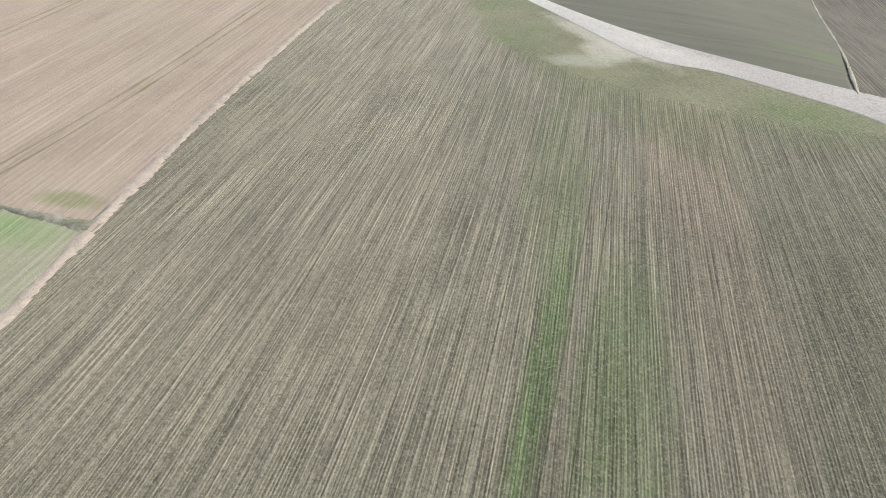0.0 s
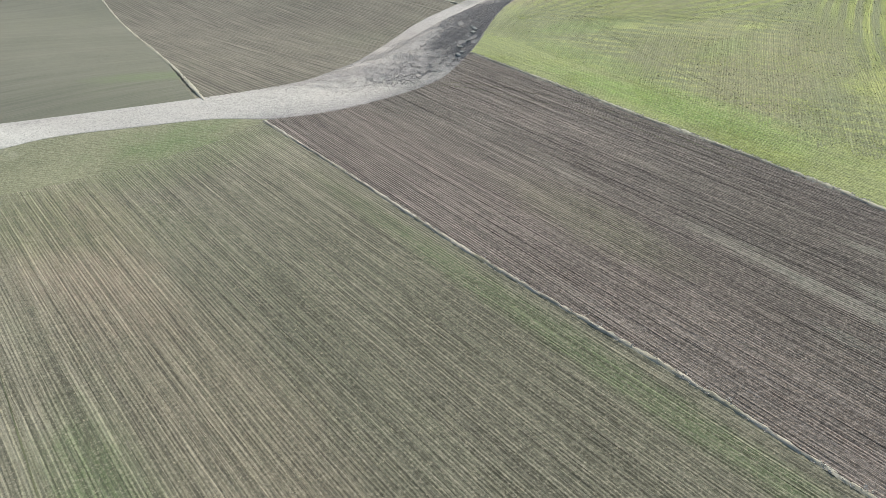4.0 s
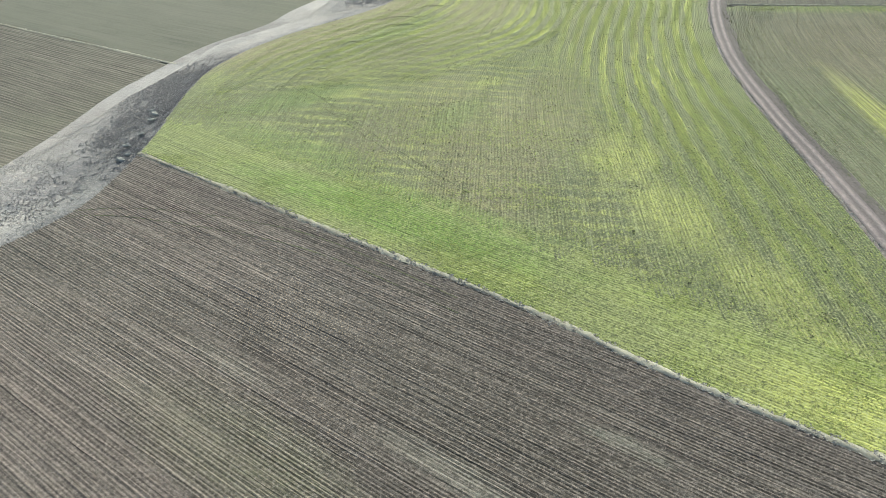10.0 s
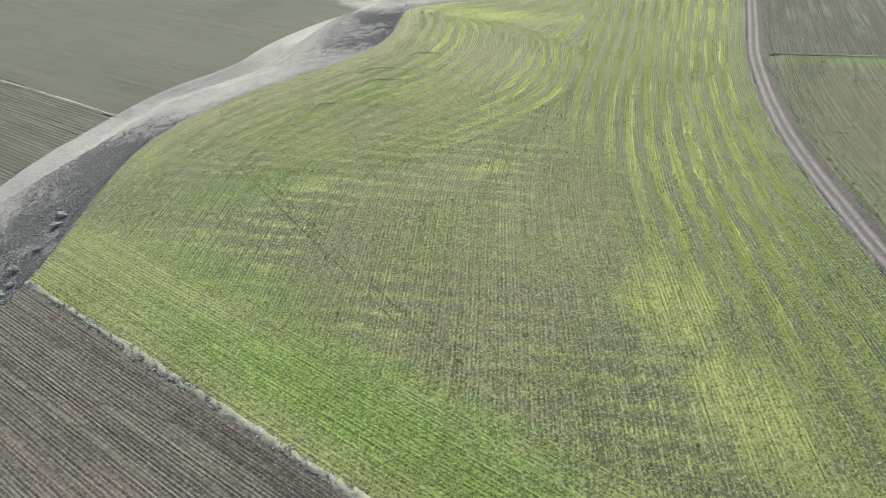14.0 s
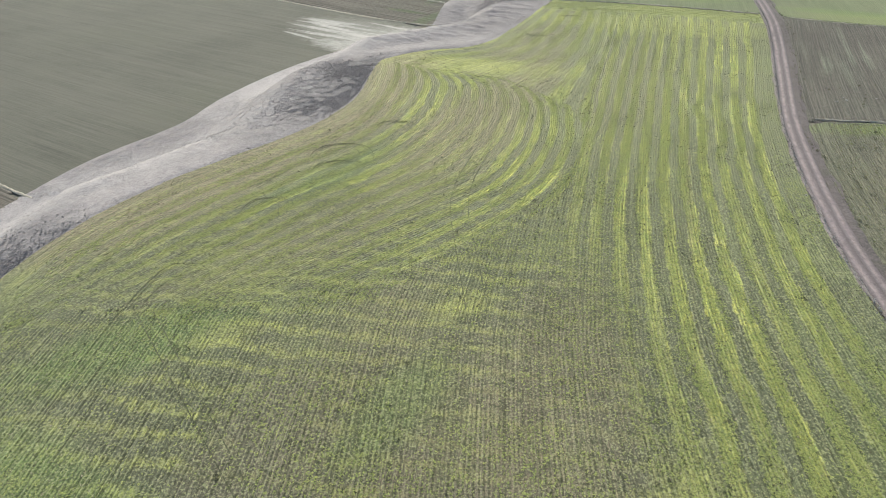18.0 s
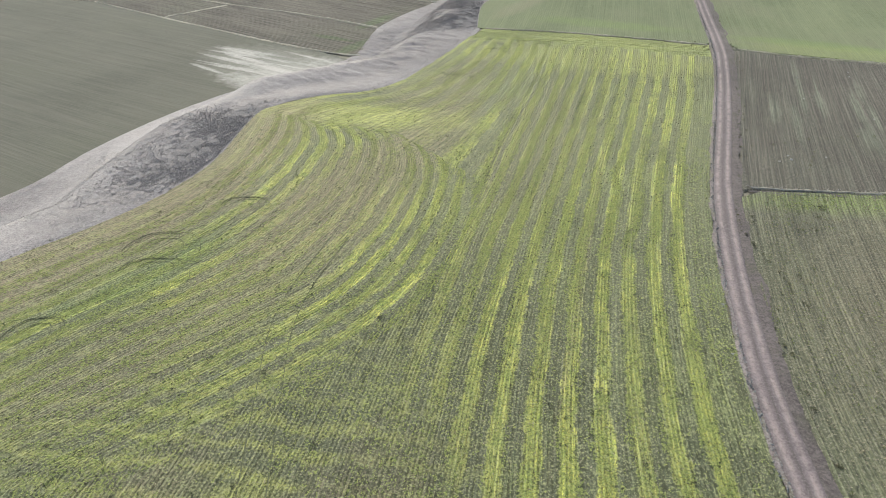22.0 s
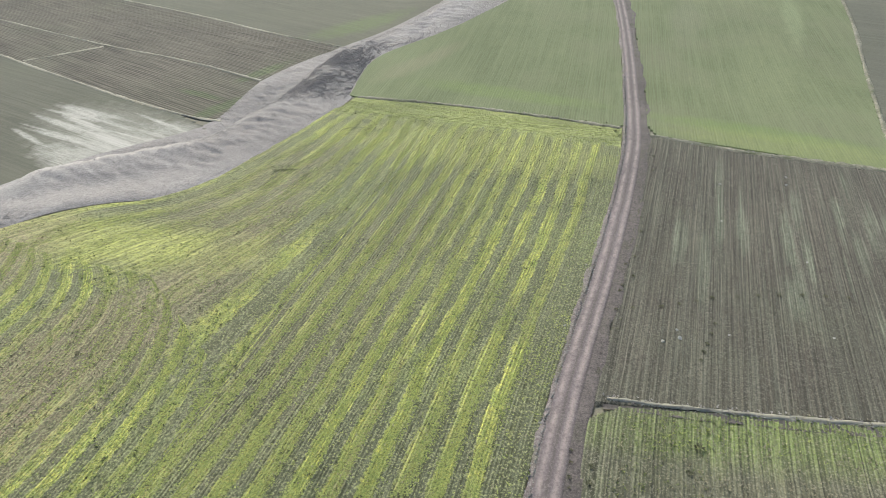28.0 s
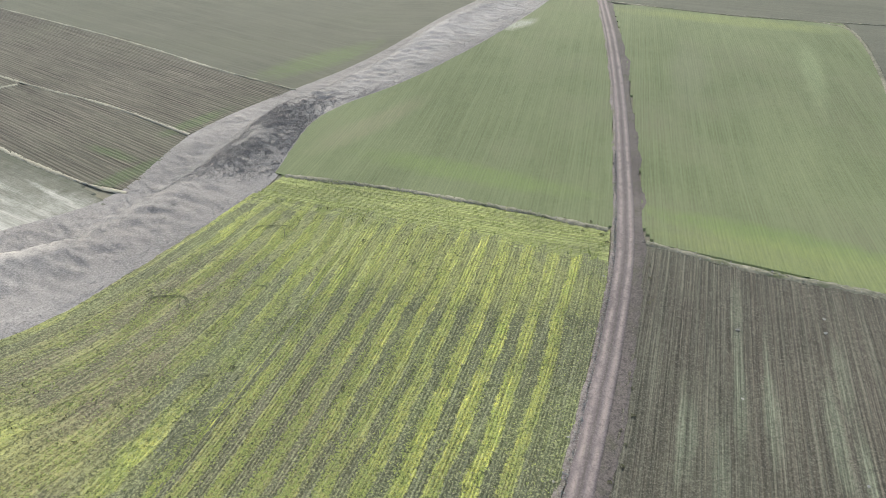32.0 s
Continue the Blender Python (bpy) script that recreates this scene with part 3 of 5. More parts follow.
# ---- builders ----
def mesh_object(name, verts, faces, mat, parent=None, uv=None, smooth_shade=True):
    me = bpy.data.meshes.new(name)
    verts = np.asarray(verts, np.float32).reshape(-1, 3)
    faces = np.asarray(faces, np.int32)
    n, k = faces.shape
    me.vertices.add(len(verts))
    me.vertices.foreach_set("co", verts.ravel())
    me.loops.add(n * k)
    me.loops.foreach_set("vertex_index", faces.ravel())
    me.polygons.add(n)
    me.polygons.foreach_set("loop_start", np.arange(0, n * k, k, dtype=np.int32))
    me.polygons.foreach_set("loop_total", np.full(n, k, np.int32))
    if uv is not None:
        layer = me.uv_layers.new(name="UVMap")
        layer.data.foreach_set("uv", np.asarray(uv, np.float32)[faces.ravel()].ravel())
    me.update(calc_edges=True)
    me.polygons.foreach_set("use_smooth", np.full(n, smooth_shade))
    me.materials.append(mat)
    ob = new(name, me)
    if parent:
        ob.parent = parent
    return ob


def inside(poly, x, y):
    got = np.zeros(np.shape(x), bool)
    for (ax, ay), (bx, by) in zip(poly, poly[1:] + poly[:1]):
        if ay != by:
            got ^= ((ay > y) != (by > y)) & (x < (bx - ax) * (y - ay) / (by - ay) + ax)
    return got


def bend(line, step):
    """Points every step metres along a rounded line."""
    p = np.array(line, float)
    for _ in range(2):
        q = np.empty((2 * len(p) - 2, 2))
        q[0::2], q[1::2] = 0.75 * p[:-1] + 0.25 * p[1:], 0.25 * p[:-1] + 0.75 * p[1:]
        p = np.vstack([p[:1], q, p[-1:]])
    run = np.r_[0, np.cumsum(np.hypot(*np.diff(p, axis=0).T))]
    at = np.linspace(0, run[-1], max(2, int(run[-1] / step) + 1))
    return np.stack([np.interp(at, run, p[:, 0]), np.interp(at, run, p[:, 1])], 1), at


def rows_mesh(name, curves, poly, mat, ridge, wobble=0.03, lift=0.07, seed=1, sink=0.17):
    """A tilled field: each drill row is a low ridge that follows its curve and ends at the field's edge.
    curves: (u, left, middle, right) with points along the row."""
    rng = np.random.default_rng(seed)
    V, F, UV, base = [], [], [], 0
    for u, w, mid, left, right in curves:
        ok = inside(poly, mid[:, 0], mid[:, 1])
        if not ok.any():
            continue
        edge = np.flatnonzero(np.diff(np.r_[0, ok.astype(int), 0]))
        for a, b in zip(edge[::2], edge[1::2]):
            if b - a < 2:
                continue
            cut = [np.stack([left[a:b], mid[a:b], right[a:b]], 1)]
            for at, out, front in ((a, a - 1, True), (b - 1, b, False)):
                if 0 <= out < len(mid):
                    lo, hi = 0.0, 1.0
                    for _ in range(5):
                        t = (lo + hi) / 2
                        q = mid[at] + t * (mid[out] - mid[at])
                        lo, hi = (t, hi) if inside(poly, q[0], q[1]) else (lo, t)
                    end = np.stack([c[at] + lo * (c[out] - c[at]) for c in (left, mid, right)])[None]
                    cut = [end, *cut] if front else [*cut, end]
            tri = np.concatenate(cut)
            head, tail = tri[:1] - tri[1:2], tri[-1:] - tri[-2:-1]
            head, tail = head / np.hypot(head[..., :1], head[..., 1:]).clip(1e-6), tail / np.hypot(tail[..., :1], tail[..., 1:]).clip(1e-6)
            tri = np.concatenate([tri[:1] + 0.35 * head, tri, tri[-1:] + 0.35 * tail])
            n = len(tri)
            z = ground(tri[..., 0], tri[..., 1]) + lift
            slow = np.interp(np.arange(n), np.arange(0, n + 12, 6), rng.random(len(np.arange(0, n + 12, 6))))
            z[:, 1] += ridge * (0.35 + 0.7 * rng.random() + 0.5 * slow + 0.5 * (rng.random(n) - 0.5))
            z[0] -= sink
            z[-1] -= sink
            tri = tri + rng.normal(0, wobble, tri.shape) * np.array([0, 1, 0])[None, :, None]
            V.append(np.dstack([tri, z[..., None]]).reshape(-1, 3))
            along = np.arange(n) * 2.5 + a * 2.5
            UV.append(np.stack([np.repeat([[u - w / 2, u, u + w / 2]], n, 0), np.repeat(along[:, None], 3, 1)], -1).reshape(-1, 2))
            k = base + np.arange(n - 1)[:, None] * 3
            F.append(np.concatenate([np.stack([k, k + 1, k + 4, k + 3], -1).reshape(-1, 4), np.stack([k + 1, k + 2, k + 5, k + 4], -1).reshape(-1, 4)]))
            base += 3 * n
    return mesh_object(name, np.concatenate(V), np.concatenate(F), mat, uv=np.concatenate(UV), smooth_shade=False)


def straight_rows(poly, direction, spacing, step=2.5):
    p = np.array(poly, float)
    d = np.array(direction, float) / np.hypot(*direction)
    n = np.array([-d[1], d[0]])
    us, vs = p @ n, p @ d
    v = np.arange(vs.min(), vs.max() + step, step)
    for u in np.arange(math.ceil(us.min() / spacing), us.max() / spacing) * spacing:
        mid = u * n + v[:, None] * d
        yield u, spacing, mid, mid - n * spacing / 2, mid + n * spacing / 2


def field(name, label, poly, direction, spacing, mat, ridge=0.12, seed=1, category="field"):
    ob = rows_mesh(name, straight_rows(poly, direction, spacing), poly, mat, ridge, seed=seed)
    return tagged(ob, label, category, kind="structure")


def strip(name, line, profile, mat, step=1.0, rough=0.04, lift=0.0, seed=3, wander=0.0):
    """A band along a line; profile: (offset to the left, height) across it."""
    rng = np.random.default_rng(seed)
    p, run = bend(line, step)
    d = np.gradient(p, axis=0)
    d /= np.hypot(d[:, 0], d[:, 1])[:, None]
    nrm = np.stack([-d[:, 1], d[:, 0]], 1)
    off = np.array([o for o, _ in profile])
    wide = 1 + wander * np.interp(run, np.arange(0, run[-1] + 8, 4.0), rng.normal(0, 1, len(np.arange(0, run[-1] + 8, 4.0))))
    xy = p[:, None] + nrm[:, None] * off[None, :, None] * wide[:, None, None]
    z = ground(xy[..., 0], xy[..., 1]) + lift + np.array([h for _, h in profile]) + rng.normal(0, rough, xy.shape[:2])
    m = len(profile)
    k = (np.arange(len(p) - 1)[:, None] * m + np.arange(m - 1)).ravel()
    F = np.stack([k, k + m, k + m + 1, k + 1], -1)
    uv = np.stack([np.repeat(off[None], len(p), 0), np.repeat(run[:, None], m, 1)], -1).reshape(-1, 2)
    return mesh_object(name, np.dstack([xy, z[..., None]]), F[:, ::-1], mat, uv=uv)


# ---- ground ----
def spread(lo, hi, step, far):
    mid = np.arange(lo, hi + step, step)
    out = step * 1.35 ** np.arange(1, 24)
    out = np.cumsum(out)
    out = out[out < far]
    return np.r_[lo - out[::-1], mid, mid[-1] + out]


gx, gy = spread(-190, 190, 2.5, 3000), spread(-90, 430, 2.5, 3000)
X, Y = np.meshgrid(gx, gy)
Z = ground(X, Y) - 0.14
Z -= 2.4 * inside(GULLY_RIGHT + GULLY_LEFT[::-1], X, Y) * smooth(0.5, 4, np.abs(from_line(GULLY_RIGHT, X, Y))) * smooth(0.5, 4, np.abs(from_line(GULLY_LEFT, X, Y)))
k = (np.arange(len(gy) - 1)[:, None] * len(gx) + np.arange(len(gx) - 1)).ravel()
tagged(mesh_object("ground", np.dstack([X, Y, Z]), np.stack([k, k + 1, k + 1 + len(gx), k + len(gx)], -1), M_GROUND),
       "dry brown farmland ground that reaches the horizon", "ground", kind="structure")

# ---- fields ----
GR, GL = GULLY_RIGHT, GULLY_LEFT
road_left = [(x - 1.75, y) for x, y in bend(ROAD, 2.0)[0]]
road_right = [(x + 1.9, y) for x, y in bend(ROAD, 2.0)[0]]


def stretch(line, a, b, axis=1):
    return [p for p in line if a <= p[axis] <= b]


def ragged(line, by, seed):
    """The same line with an uneven edge, as where rows run out one by one."""
    p = bend(line, 0.6)[0]
    p[1:-1] += np.random.default_rng(seed).normal(0, by, (len(p) - 2, 1)) * (0.6, 0.8)
    return [tuple(q) for q in p]


GRASS_EDGE = [(-150, 18), (-128, 22), (-115, 20), (-104, 17.5), (-91, 20.5), (-81.7, 25), (-74.5, 30), (-66.5, 37.3), (-59.5, 44.5), (-55, 51), (-53, 56.6)]
GRASS_EDGE = ragged(GRASS_EDGE, 0.8, 76)
FIELD_1 = STRIP_ZERO[::-1] + GRASS_EDGE + STRIP_ONE[1:]
field("field_1", "straw-coloured stubble field with fine drill rows and faint green streaks", FIELD_1, (0.86, -0.51), 0.26, M_STUBBLE, 0.027)
field("grass_strip", "rough green grass strip beside the pale track", [(x + 1.0, y - 2.4) for x, y in GRASS_EDGE] + GR[9:0:-1], (0.86, 0.4), 0.5, M_GRASS, 0.015, 21, "grass")
FIELD_2 = STRIP_ONE[::-1] + GR[10:13] + STRIP_TWO + [(90, 6), (140, -26)]
field("field_2", "brown tilled field with straight parallel furrows", FIELD_2, (0.84, -0.55), 0.27, M_BROWN, 0.045, 2)

# The weedy field: rows run with the road on one side, bend with the gully on the other, fan out towards the top and cross at both headlands.
SWATH = 2.45         # the drill's width; its eight rows lie SWATH / 8 apart
SHOULDER = [(-2.0, 106.5), (8, 113.5), (14.6, 118.6), (21.6, 126.8), (24.6, 131.5), (26.6, 136.7), (28.8, 144.2), (30.6, 151.1)]
BEND_GUIDES = [(0, [(-34.5, 102), (-33.5, 117), (-27.5, 128.5), (-14.5, 140.5), (-8.5, 147.5), (-4.5, 157), (-4, 167), (-3.2, 176)]),
               (5, [(-27.5, 106), (-13, 123), (-1, 134.9), (2.5, 139.8), (5.6, 145.3), (7.2, 149.6), (8.8, 157.3), (9.2, 163), (8.2, 168), (6.5, 171)]),
               (10, [(-14, 106.5), (-2, 117.5), (8.8, 126.9), (13.7, 131.6), (16.2, 135.8), (18.6, 141.8), (20.6, 149.4), (21.6, 155.1), (21.4, 161), (20.2, 166), (18.5, 168)]),
               (14, SHOULDER + [(30.9, 153)])]
TOP_GUIDES = [(0, [(-3.4, 173.5), (5, 181.5), (15.5, 184), (23, 198), (32, 216)]),
              (3, [(14.5, 165.5), (20.5, 172.5), (27, 181), (33, 193), (39.5, 213)]),
              (6, [(30.2, 149.5), (32.8, 161.2), (36, 172.5), (40.5, 186), (47, 210)])]
HEAD_LINE = [(-33.4, 97.4), (-2.7, 78.3), (18, 65), (26.7, 58), (42, 48.5), (44.7, 47)]
TOP_LINE = [(31, 214), (48.5, 210), (63, 205.5), (75, 201)]
CREASE = [(-33.6, 107), (-20, 109), (-8, 109.5), (4, 112), (13, 119.5), (20.5, 127.5), (25.8, 137), (29.8, 151), (32, 161.2), (39.8, 186), (46.4, 210.6)]
CREASE, HEAD_LINE, TOP_LINE = ragged(CREASE, 0.9, 77), ragged(HEAD_LINE, 0.9, 78), ragged(TOP_LINE, 0.8, 79)
ZONE_ROAD = HEAD_LINE + stretch(road_left, 50, 201) + TOP_LINE[:0:-1] + CREASE[::-1]
EDGE = [tuple(p) for p in bend(GR, 2.5)[0]]
ZONE_BEND = stretch(ragged(EDGE, 0.35, 81), 102, 213.5) + [(31, 215), (47, 211)] + [(x + 1.6, y - 1.6) for x, y in CREASE[::-1]]


def even(line, n):
    """n points at even steps along a rounded line."""
    p, run = bend(line, 0.5)
    at = np.linspace(0, run[-1], n)
    return np.stack([np.interp(at, run, p[:, 0]), np.interp(at, run, p[:, 1])], 1)


def road_grid():
    """Guides that run with the road: swath by swath, wider apart where the drill took the curve wide."""
    p = even(ROAD, 180)
    for _ in range(4):
        p[1:-1] = (p[:-2] + p[1:-1] + p[2:]) / 3
    d = np.gradient(p, axis=0)
    d /= np.hypot(d[:, 0], d[:, 1])[:, None]
    n = np.stack([-d[:, 1], d[:, 0]], 1)
    wide = np.interp(p[:, 1], (60, 102, 125, 147, 172, 195), (2.8, 2.72, 2.45, 2.38, 2.62, 2.75))[:, None]
    return np.array([-1.6, 0, 34.0]), np.stack([p + n * 1.75, p + n * 5.6, p + n * (5.6 + 34 * wide)])


def guide_grid(guides):
    return np.array([s for s, _ in guides], float), np.stack([even(line, 60) for _, line in guides])


def at_swath(grid, s):
    """The line that lies s swaths across a grid of guides."""
    marks, lines = grid
    k = int(np.clip(np.searchsorted(marks, s) - 1, 0, len(marks) - 2))
    f = (s - marks[k]) / (marks[k + 1] - marks[k])
    return lines[k] * (1 - f) + lines[k + 1] * f


def grid_rows(grid):
    for k in range(math.ceil(grid[0][0] * 8), int(grid[0][-1] * 8) + 1):
        yield k * SWATH / 8, SWATH / 8, at_swath(grid, k / 8), at_swath(grid, (k - 0.5) / 8), at_swath(grid, (k + 0.5) / 8)


ROAD_GRID, BEND_GRID, TOP_GRID = road_grid(), guide_grid(BEND_GUIDES), guide_grid(TOP_GUIDES)
weedy = tagged(new("field_3"), "weedy stubble field with curving yellow-green swaths", "field", kind="structure")
for part_name, curves, zone, mat in (("straight_rows", grid_rows(ROAD_GRID), ZONE_ROAD, M_WEEDY),
                                     ("bending_rows", grid_rows(BEND_GRID), ZONE_BEND, M_WEEDY_BEND),
                                     ("fanning_rows", grid_rows(TOP_GRID), ZONE_BEND, M_WEEDY_TOP),
                                     ("lower_headland", straight_rows(STRIP_TWO + HEAD_LINE[::-1], (0.84, -0.56), SWATH / 8), STRIP_TWO + [(x + 0.8, y + 1.6) for x, y in HEAD_LINE[::-1]], M_HEADLAND),
                                     ("upper_headland", straight_rows(FIELD_TOP + TOP_LINE[::-1], (0.965, -0.26), SWATH / 8), FIELD_TOP + [(x, y - 1.5) for x, y in TOP_LINE[::-1]], M_BRIGHT_HEAD)):
    rows_mesh(part_name, curves, zone, mat, 0.04 if mat is M_WEEDY else 0.022, seed=5, sink=0.05).parent = weedy
FIELD_4 = [(64, 150.5), (110, 146), (170, 140), (160, -38), (140, -25), (90, 7)] + stretch(road_right, 36, 151)
p = even(ROAD, 90)
n = np.gradient(p, axis=0)[:, ::-1] * (1, -1)
n /= np.hypot(n[:, 0], n[:, 1])[:, None]
DULL_GRID = (np.array([0, 40.0]), np.stack([p + n * 1.9, p + n * (1.9 + 40 * SWATH)]))
tagged(rows_mesh("field_4", grid_rows(DULL_GRID), FIELD_4, M_DULL, 0.04, seed=3), "dull green-brown stubble field beside the dirt road", "field", kind="structure")
FIELD_5 = stretch(road_right, 151, 205) + [(104, 194.5), (140, 180), (190, 165), (170, 140), (110, 146), (64, 150.8)]
field("field_5", "dark tilled field with pale greenish streaks", FIELD_5, (0.345, 0.94), 0.42, M_STREAKED, 0.035, 4)
CURVE = [(112.5, 191.6), (114.3, 198), (118, 207), (124, 220.5), (131, 237), (139.5, 257), (147, 278), (151, 295), (128, 299.8), (106, 310), (99, 313.5)]
FIELD_6 = stretch(road_right, 206, 312) + [(x - 0.4, y) for x, y in CURVE[-2::-1]] + [(104, 194.8), (82, 204.5)]
field("field_6", "green young crop beyond the dirt road", FIELD_6, (0.24, 0.97), 0.45, M_GREEN, 0.012, 5)
FIELD_7 = FIELD_TOP[::-1] + stretch(EDGE, 220.5, 420) + stretch(road_left, 208, 400)[::-1]
field("field_7", "green young crop between gully and dirt road", FIELD_7, (0.24, 0.97), 0.45, M_GREEN, 0.012, 6)
FIELD_8 = [(x + 0.8, y - 1.5) for x, y in GL[1:6]] + [(-88, 80.4), (-149, 131), (-230, 200), (-260, 60), (-170, 32)]
field("field_8", "grey-olive bare field beyond the pale track", FIELD_8, (0.66, 0.75), 0.7, M_OLIVE, 0.006, 7)
FIELD_9 = [(-66, 61.2), *GL[6:11], (-69, 154.5), (-90, 166), (-160, 205), (-230, 202), (-149, 131), (-88, 80.6)]
field("field_9", "brownish bare field with thin furrows beyond the gully", FIELD_9, (0.85, -0.5), 0.7, M_DARK, 0.06, 8)
FIELD_10 = [(-50.5, 143), *GL[11:17]] + [(-2.5, 232.5), (-22.5, 245), (-80, 285), (-200, 320), (-200, 228), (-90, 166.3), (-69, 154.8)]
field("field_10", "smooth grey-olive field below the bank", FIELD_10, (0.86, -0.5), 0.7, M_WASH, 0.006, 9)
FIELD_11 = [(6.5, 230.5), (8.4, 252), (-13.4, 267.7), (-37, 278.7), (-80, 305), (-200, 360), (-200, 321), (-80, 285.3), (-22.5, 245.3), (-2.5, 232.9)]
field("field_11", "narrow brown strip field between pale boundary lines", FIELD_11, (0.82, -0.57), 0.7, M_DARK, 0.06, 10)
FIELD_12 = [(8.6, 253), (15.4, 266), (23.5, 277.5), (0, 292.6), (-26.4, 312.7), (-82, 347), (-200, 410), (-200, 361), (-80, 305.4), (-37, 279), (-13.4, 268)]
field("field_12", "narrow brown strip field with straight furrows", FIELD_12, (0.82, -0.57), 0.7, M_DARK, 0.06, 11)
FIELD_13 = [(24, 278.2), (34, 294), (47, 312), (62, 340), (85, 385), (60, 470), (-200, 480), (-200, 411), (-82, 347.3), (-26.4, 313), (0, 293)]
field("field_13", "grey-olive far field with a green margin", FIELD_13, (0.82, -0.57), 0.8, M_OLIVE, 0.006, 12)
FIELD_14 = [(-100, -97), (-68, -51), (-61.7, -40.8), (-82, -31.2), (-102, -20.2), (-130, -4.2), (-160, 13.8), (-230, 40), (-300, -60), (-200, -140)]
field("field_14", "pale tan field with faint wheel lines", FIELD_14, (0.86, -0.5), 0.9, M_TAN, 0.03, 13)
FIELD_16 = [(-61.7, -40.9), (-67.9, -51.1), (-99.8, -97.1), (-20, -112), (0, -72.2), (-47, -47.8)]
field("field_16", "small pale green crop field beside a bare margin", FIELD_16, (0.86, -0.5), 0.8, M_PALE_CROP, 0.01, 15)
FIELD_15 = [(x + 0.5, y) for x, y in CURVE] + [(104, 335), (110, 400), (260, 400), (300, 200), (190, 166), (140, 181)]
field("field_15", "dark grey-green field beyond the curving ditch", FIELD_15, (0.9, -0.4), 0.8, M_OLIVE, 0.006, 14)

YARD = [(-176, 16), (-152, 15), (-141, 20), (-128, 27), (-127, 31.5), (-139, 30), (-152, 31), (-178, 26)]
field("chalk_yard", "bare white chalk patch at the end of the pale track", YARD, (0.95, 0.2), 0.8, M_CHALK, 0.05, 22, "chalk patch")

# ---- dirt road ----
ROAD_MID = [(x - 0.3, y) for x, y in ROAD]
road = tagged(strip("road", ROAD_MID, [(-1.14, -0.02), (-1.0, 0.06), (-0.85, 0.06), (-0.6, 0.02), (-0.33, 0.07), (0, 0.1), (0.33, 0.07), (0.6, 0.02), (0.85, 0.06), (1.0, 0.06), (1.14, -0.02)],
                    M_ROAD, 0.8, 0.012, 0.1), "pinkish packed-dirt farm road with two worn wheel ruts", "road", kind="structure")

# ---- gully bank ----
def bank(name, mat):
    rng = np.random.default_rng(8)
    a, _ = bend(GR, 1.0)
    b, _ = bend(GL, 1.0)
    n, m = 1500, 46
    pick = lambda p: np.stack([np.interp(np.linspace(0, len(p) - 1, n), np.arange(len(p)), p[:, c]) for c in (0, 1)], 1)
    a, b = pick(a), pick(b)
    out = (b - a) / np.hypot(*(b - a).T)[:, None]
    a, b = a - out, b + out
    t = np.linspace(0, 1, m)
    xy = a[:, None] * (1 - t[None, :, None]) + b[:, None] * t[None, :, None]
    z = ground(xy[..., 0], xy[..., 1]) + 0.1
    wide = np.hypot(*(b - a).T)[:, None]
    low = smooth(62, 80, xy[..., 1]) * smooth(6, 14, wide)
    low = low * (1 - 0.75 * smooth(185, 205, xy[..., 1]))
    z = z - 1.4 * low * smooth(0.03, 0.3, t)[None] * (1 - smooth(0.25, 0.7, t))[None]
    lump = np.array([[noise.fractal((x * 0.3, y * 0.3, 0), 1.0, 2.0, 3) for x, y in row] for row in xy])
    fold = np.array([[noise.fractal((x * 1.3, y * 1.3, 7), 0.6, 2.0, 3) for x, y in row] for row in xy])
    along = np.r_[0, np.cumsum(np.hypot(*np.diff((a + b) / 2, axis=0).T))]
    ripple = np.array([[noise.fractal((s * 0.7 + u * 0.3, u * 0.3 - s * 0.1, 3), 0.7, 2.0, 3) for u in t * w] for s, w in zip(along, wide[:, 0])])
    z = z + 0.3 * ripple * smooth(184, 200, xy[..., 1]) * (np.minimum(t, 1 - t) * 5).clip(0, 1)[None]
    z = z + (0.15 + 0.12 * lump + 0.1 * fold) * (np.minimum(t, 1 - t) * 4).clip(0, 1)[None] * (0.25 + 0.75 * smooth(56, 72, xy[..., 1]))
    z[:, 0] -= 0.14
    z[:, -1] -= 0.14
    k = (np.arange(n - 1)[:, None] * m + np.arange(m - 1)).ravel()
    BANK.append(np.dstack([xy, z[..., None]]))
    return mesh_object(name, BANK[0], np.stack([k, k + 1, k + m + 1, k + m], -1), mat)


BANK = []
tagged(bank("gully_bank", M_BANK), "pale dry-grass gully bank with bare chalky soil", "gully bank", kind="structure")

# ---- field boundaries ----
HUMP = [(-0.7, -0.02), (-0.4, 0.1), (0, 0.16), (0.4, 0.1), (0.7, -0.02)]


def margin(label, line, width=1.0, mat=M_STRAW, seed=1):
    return tagged(strip("field_margin", line, [(o * width, h) for o, h in HUMP], mat, 0.5, 0.06, 0.06, seed, 0.2), label, "field margin", "margins between fields", "structure")


margin("thin pale dry-grass margin beside stubble", STRIP_ONE, 0.38, M_MARGIN_DRY, seed=1)
margin("shaggy pale dry-grass margin beside tilled soil", STRIP_TWO, 0.55, seed=2)
margin("pale bare margin beside tan field", STRIP_ZERO, 1.2, M_MARGIN, seed=3)
margin("rough brown-green margin between tan and pale green field", [(-60.5, -40.6), (-68, -51.3), (-78, -66), (-100, -97.5)], 1.5, M_DULL_MARGIN, seed=14)
margin("pale boundary line between far fields", [(-65.5, 61), (-86, 79), (-149, 131), (-230, 201)], 0.42, seed=4)
margin("pale boundary line between far fields", [(-50, 143), (-67, 153), (-88, 164.5), (-160, 205)], 0.6, seed=5)
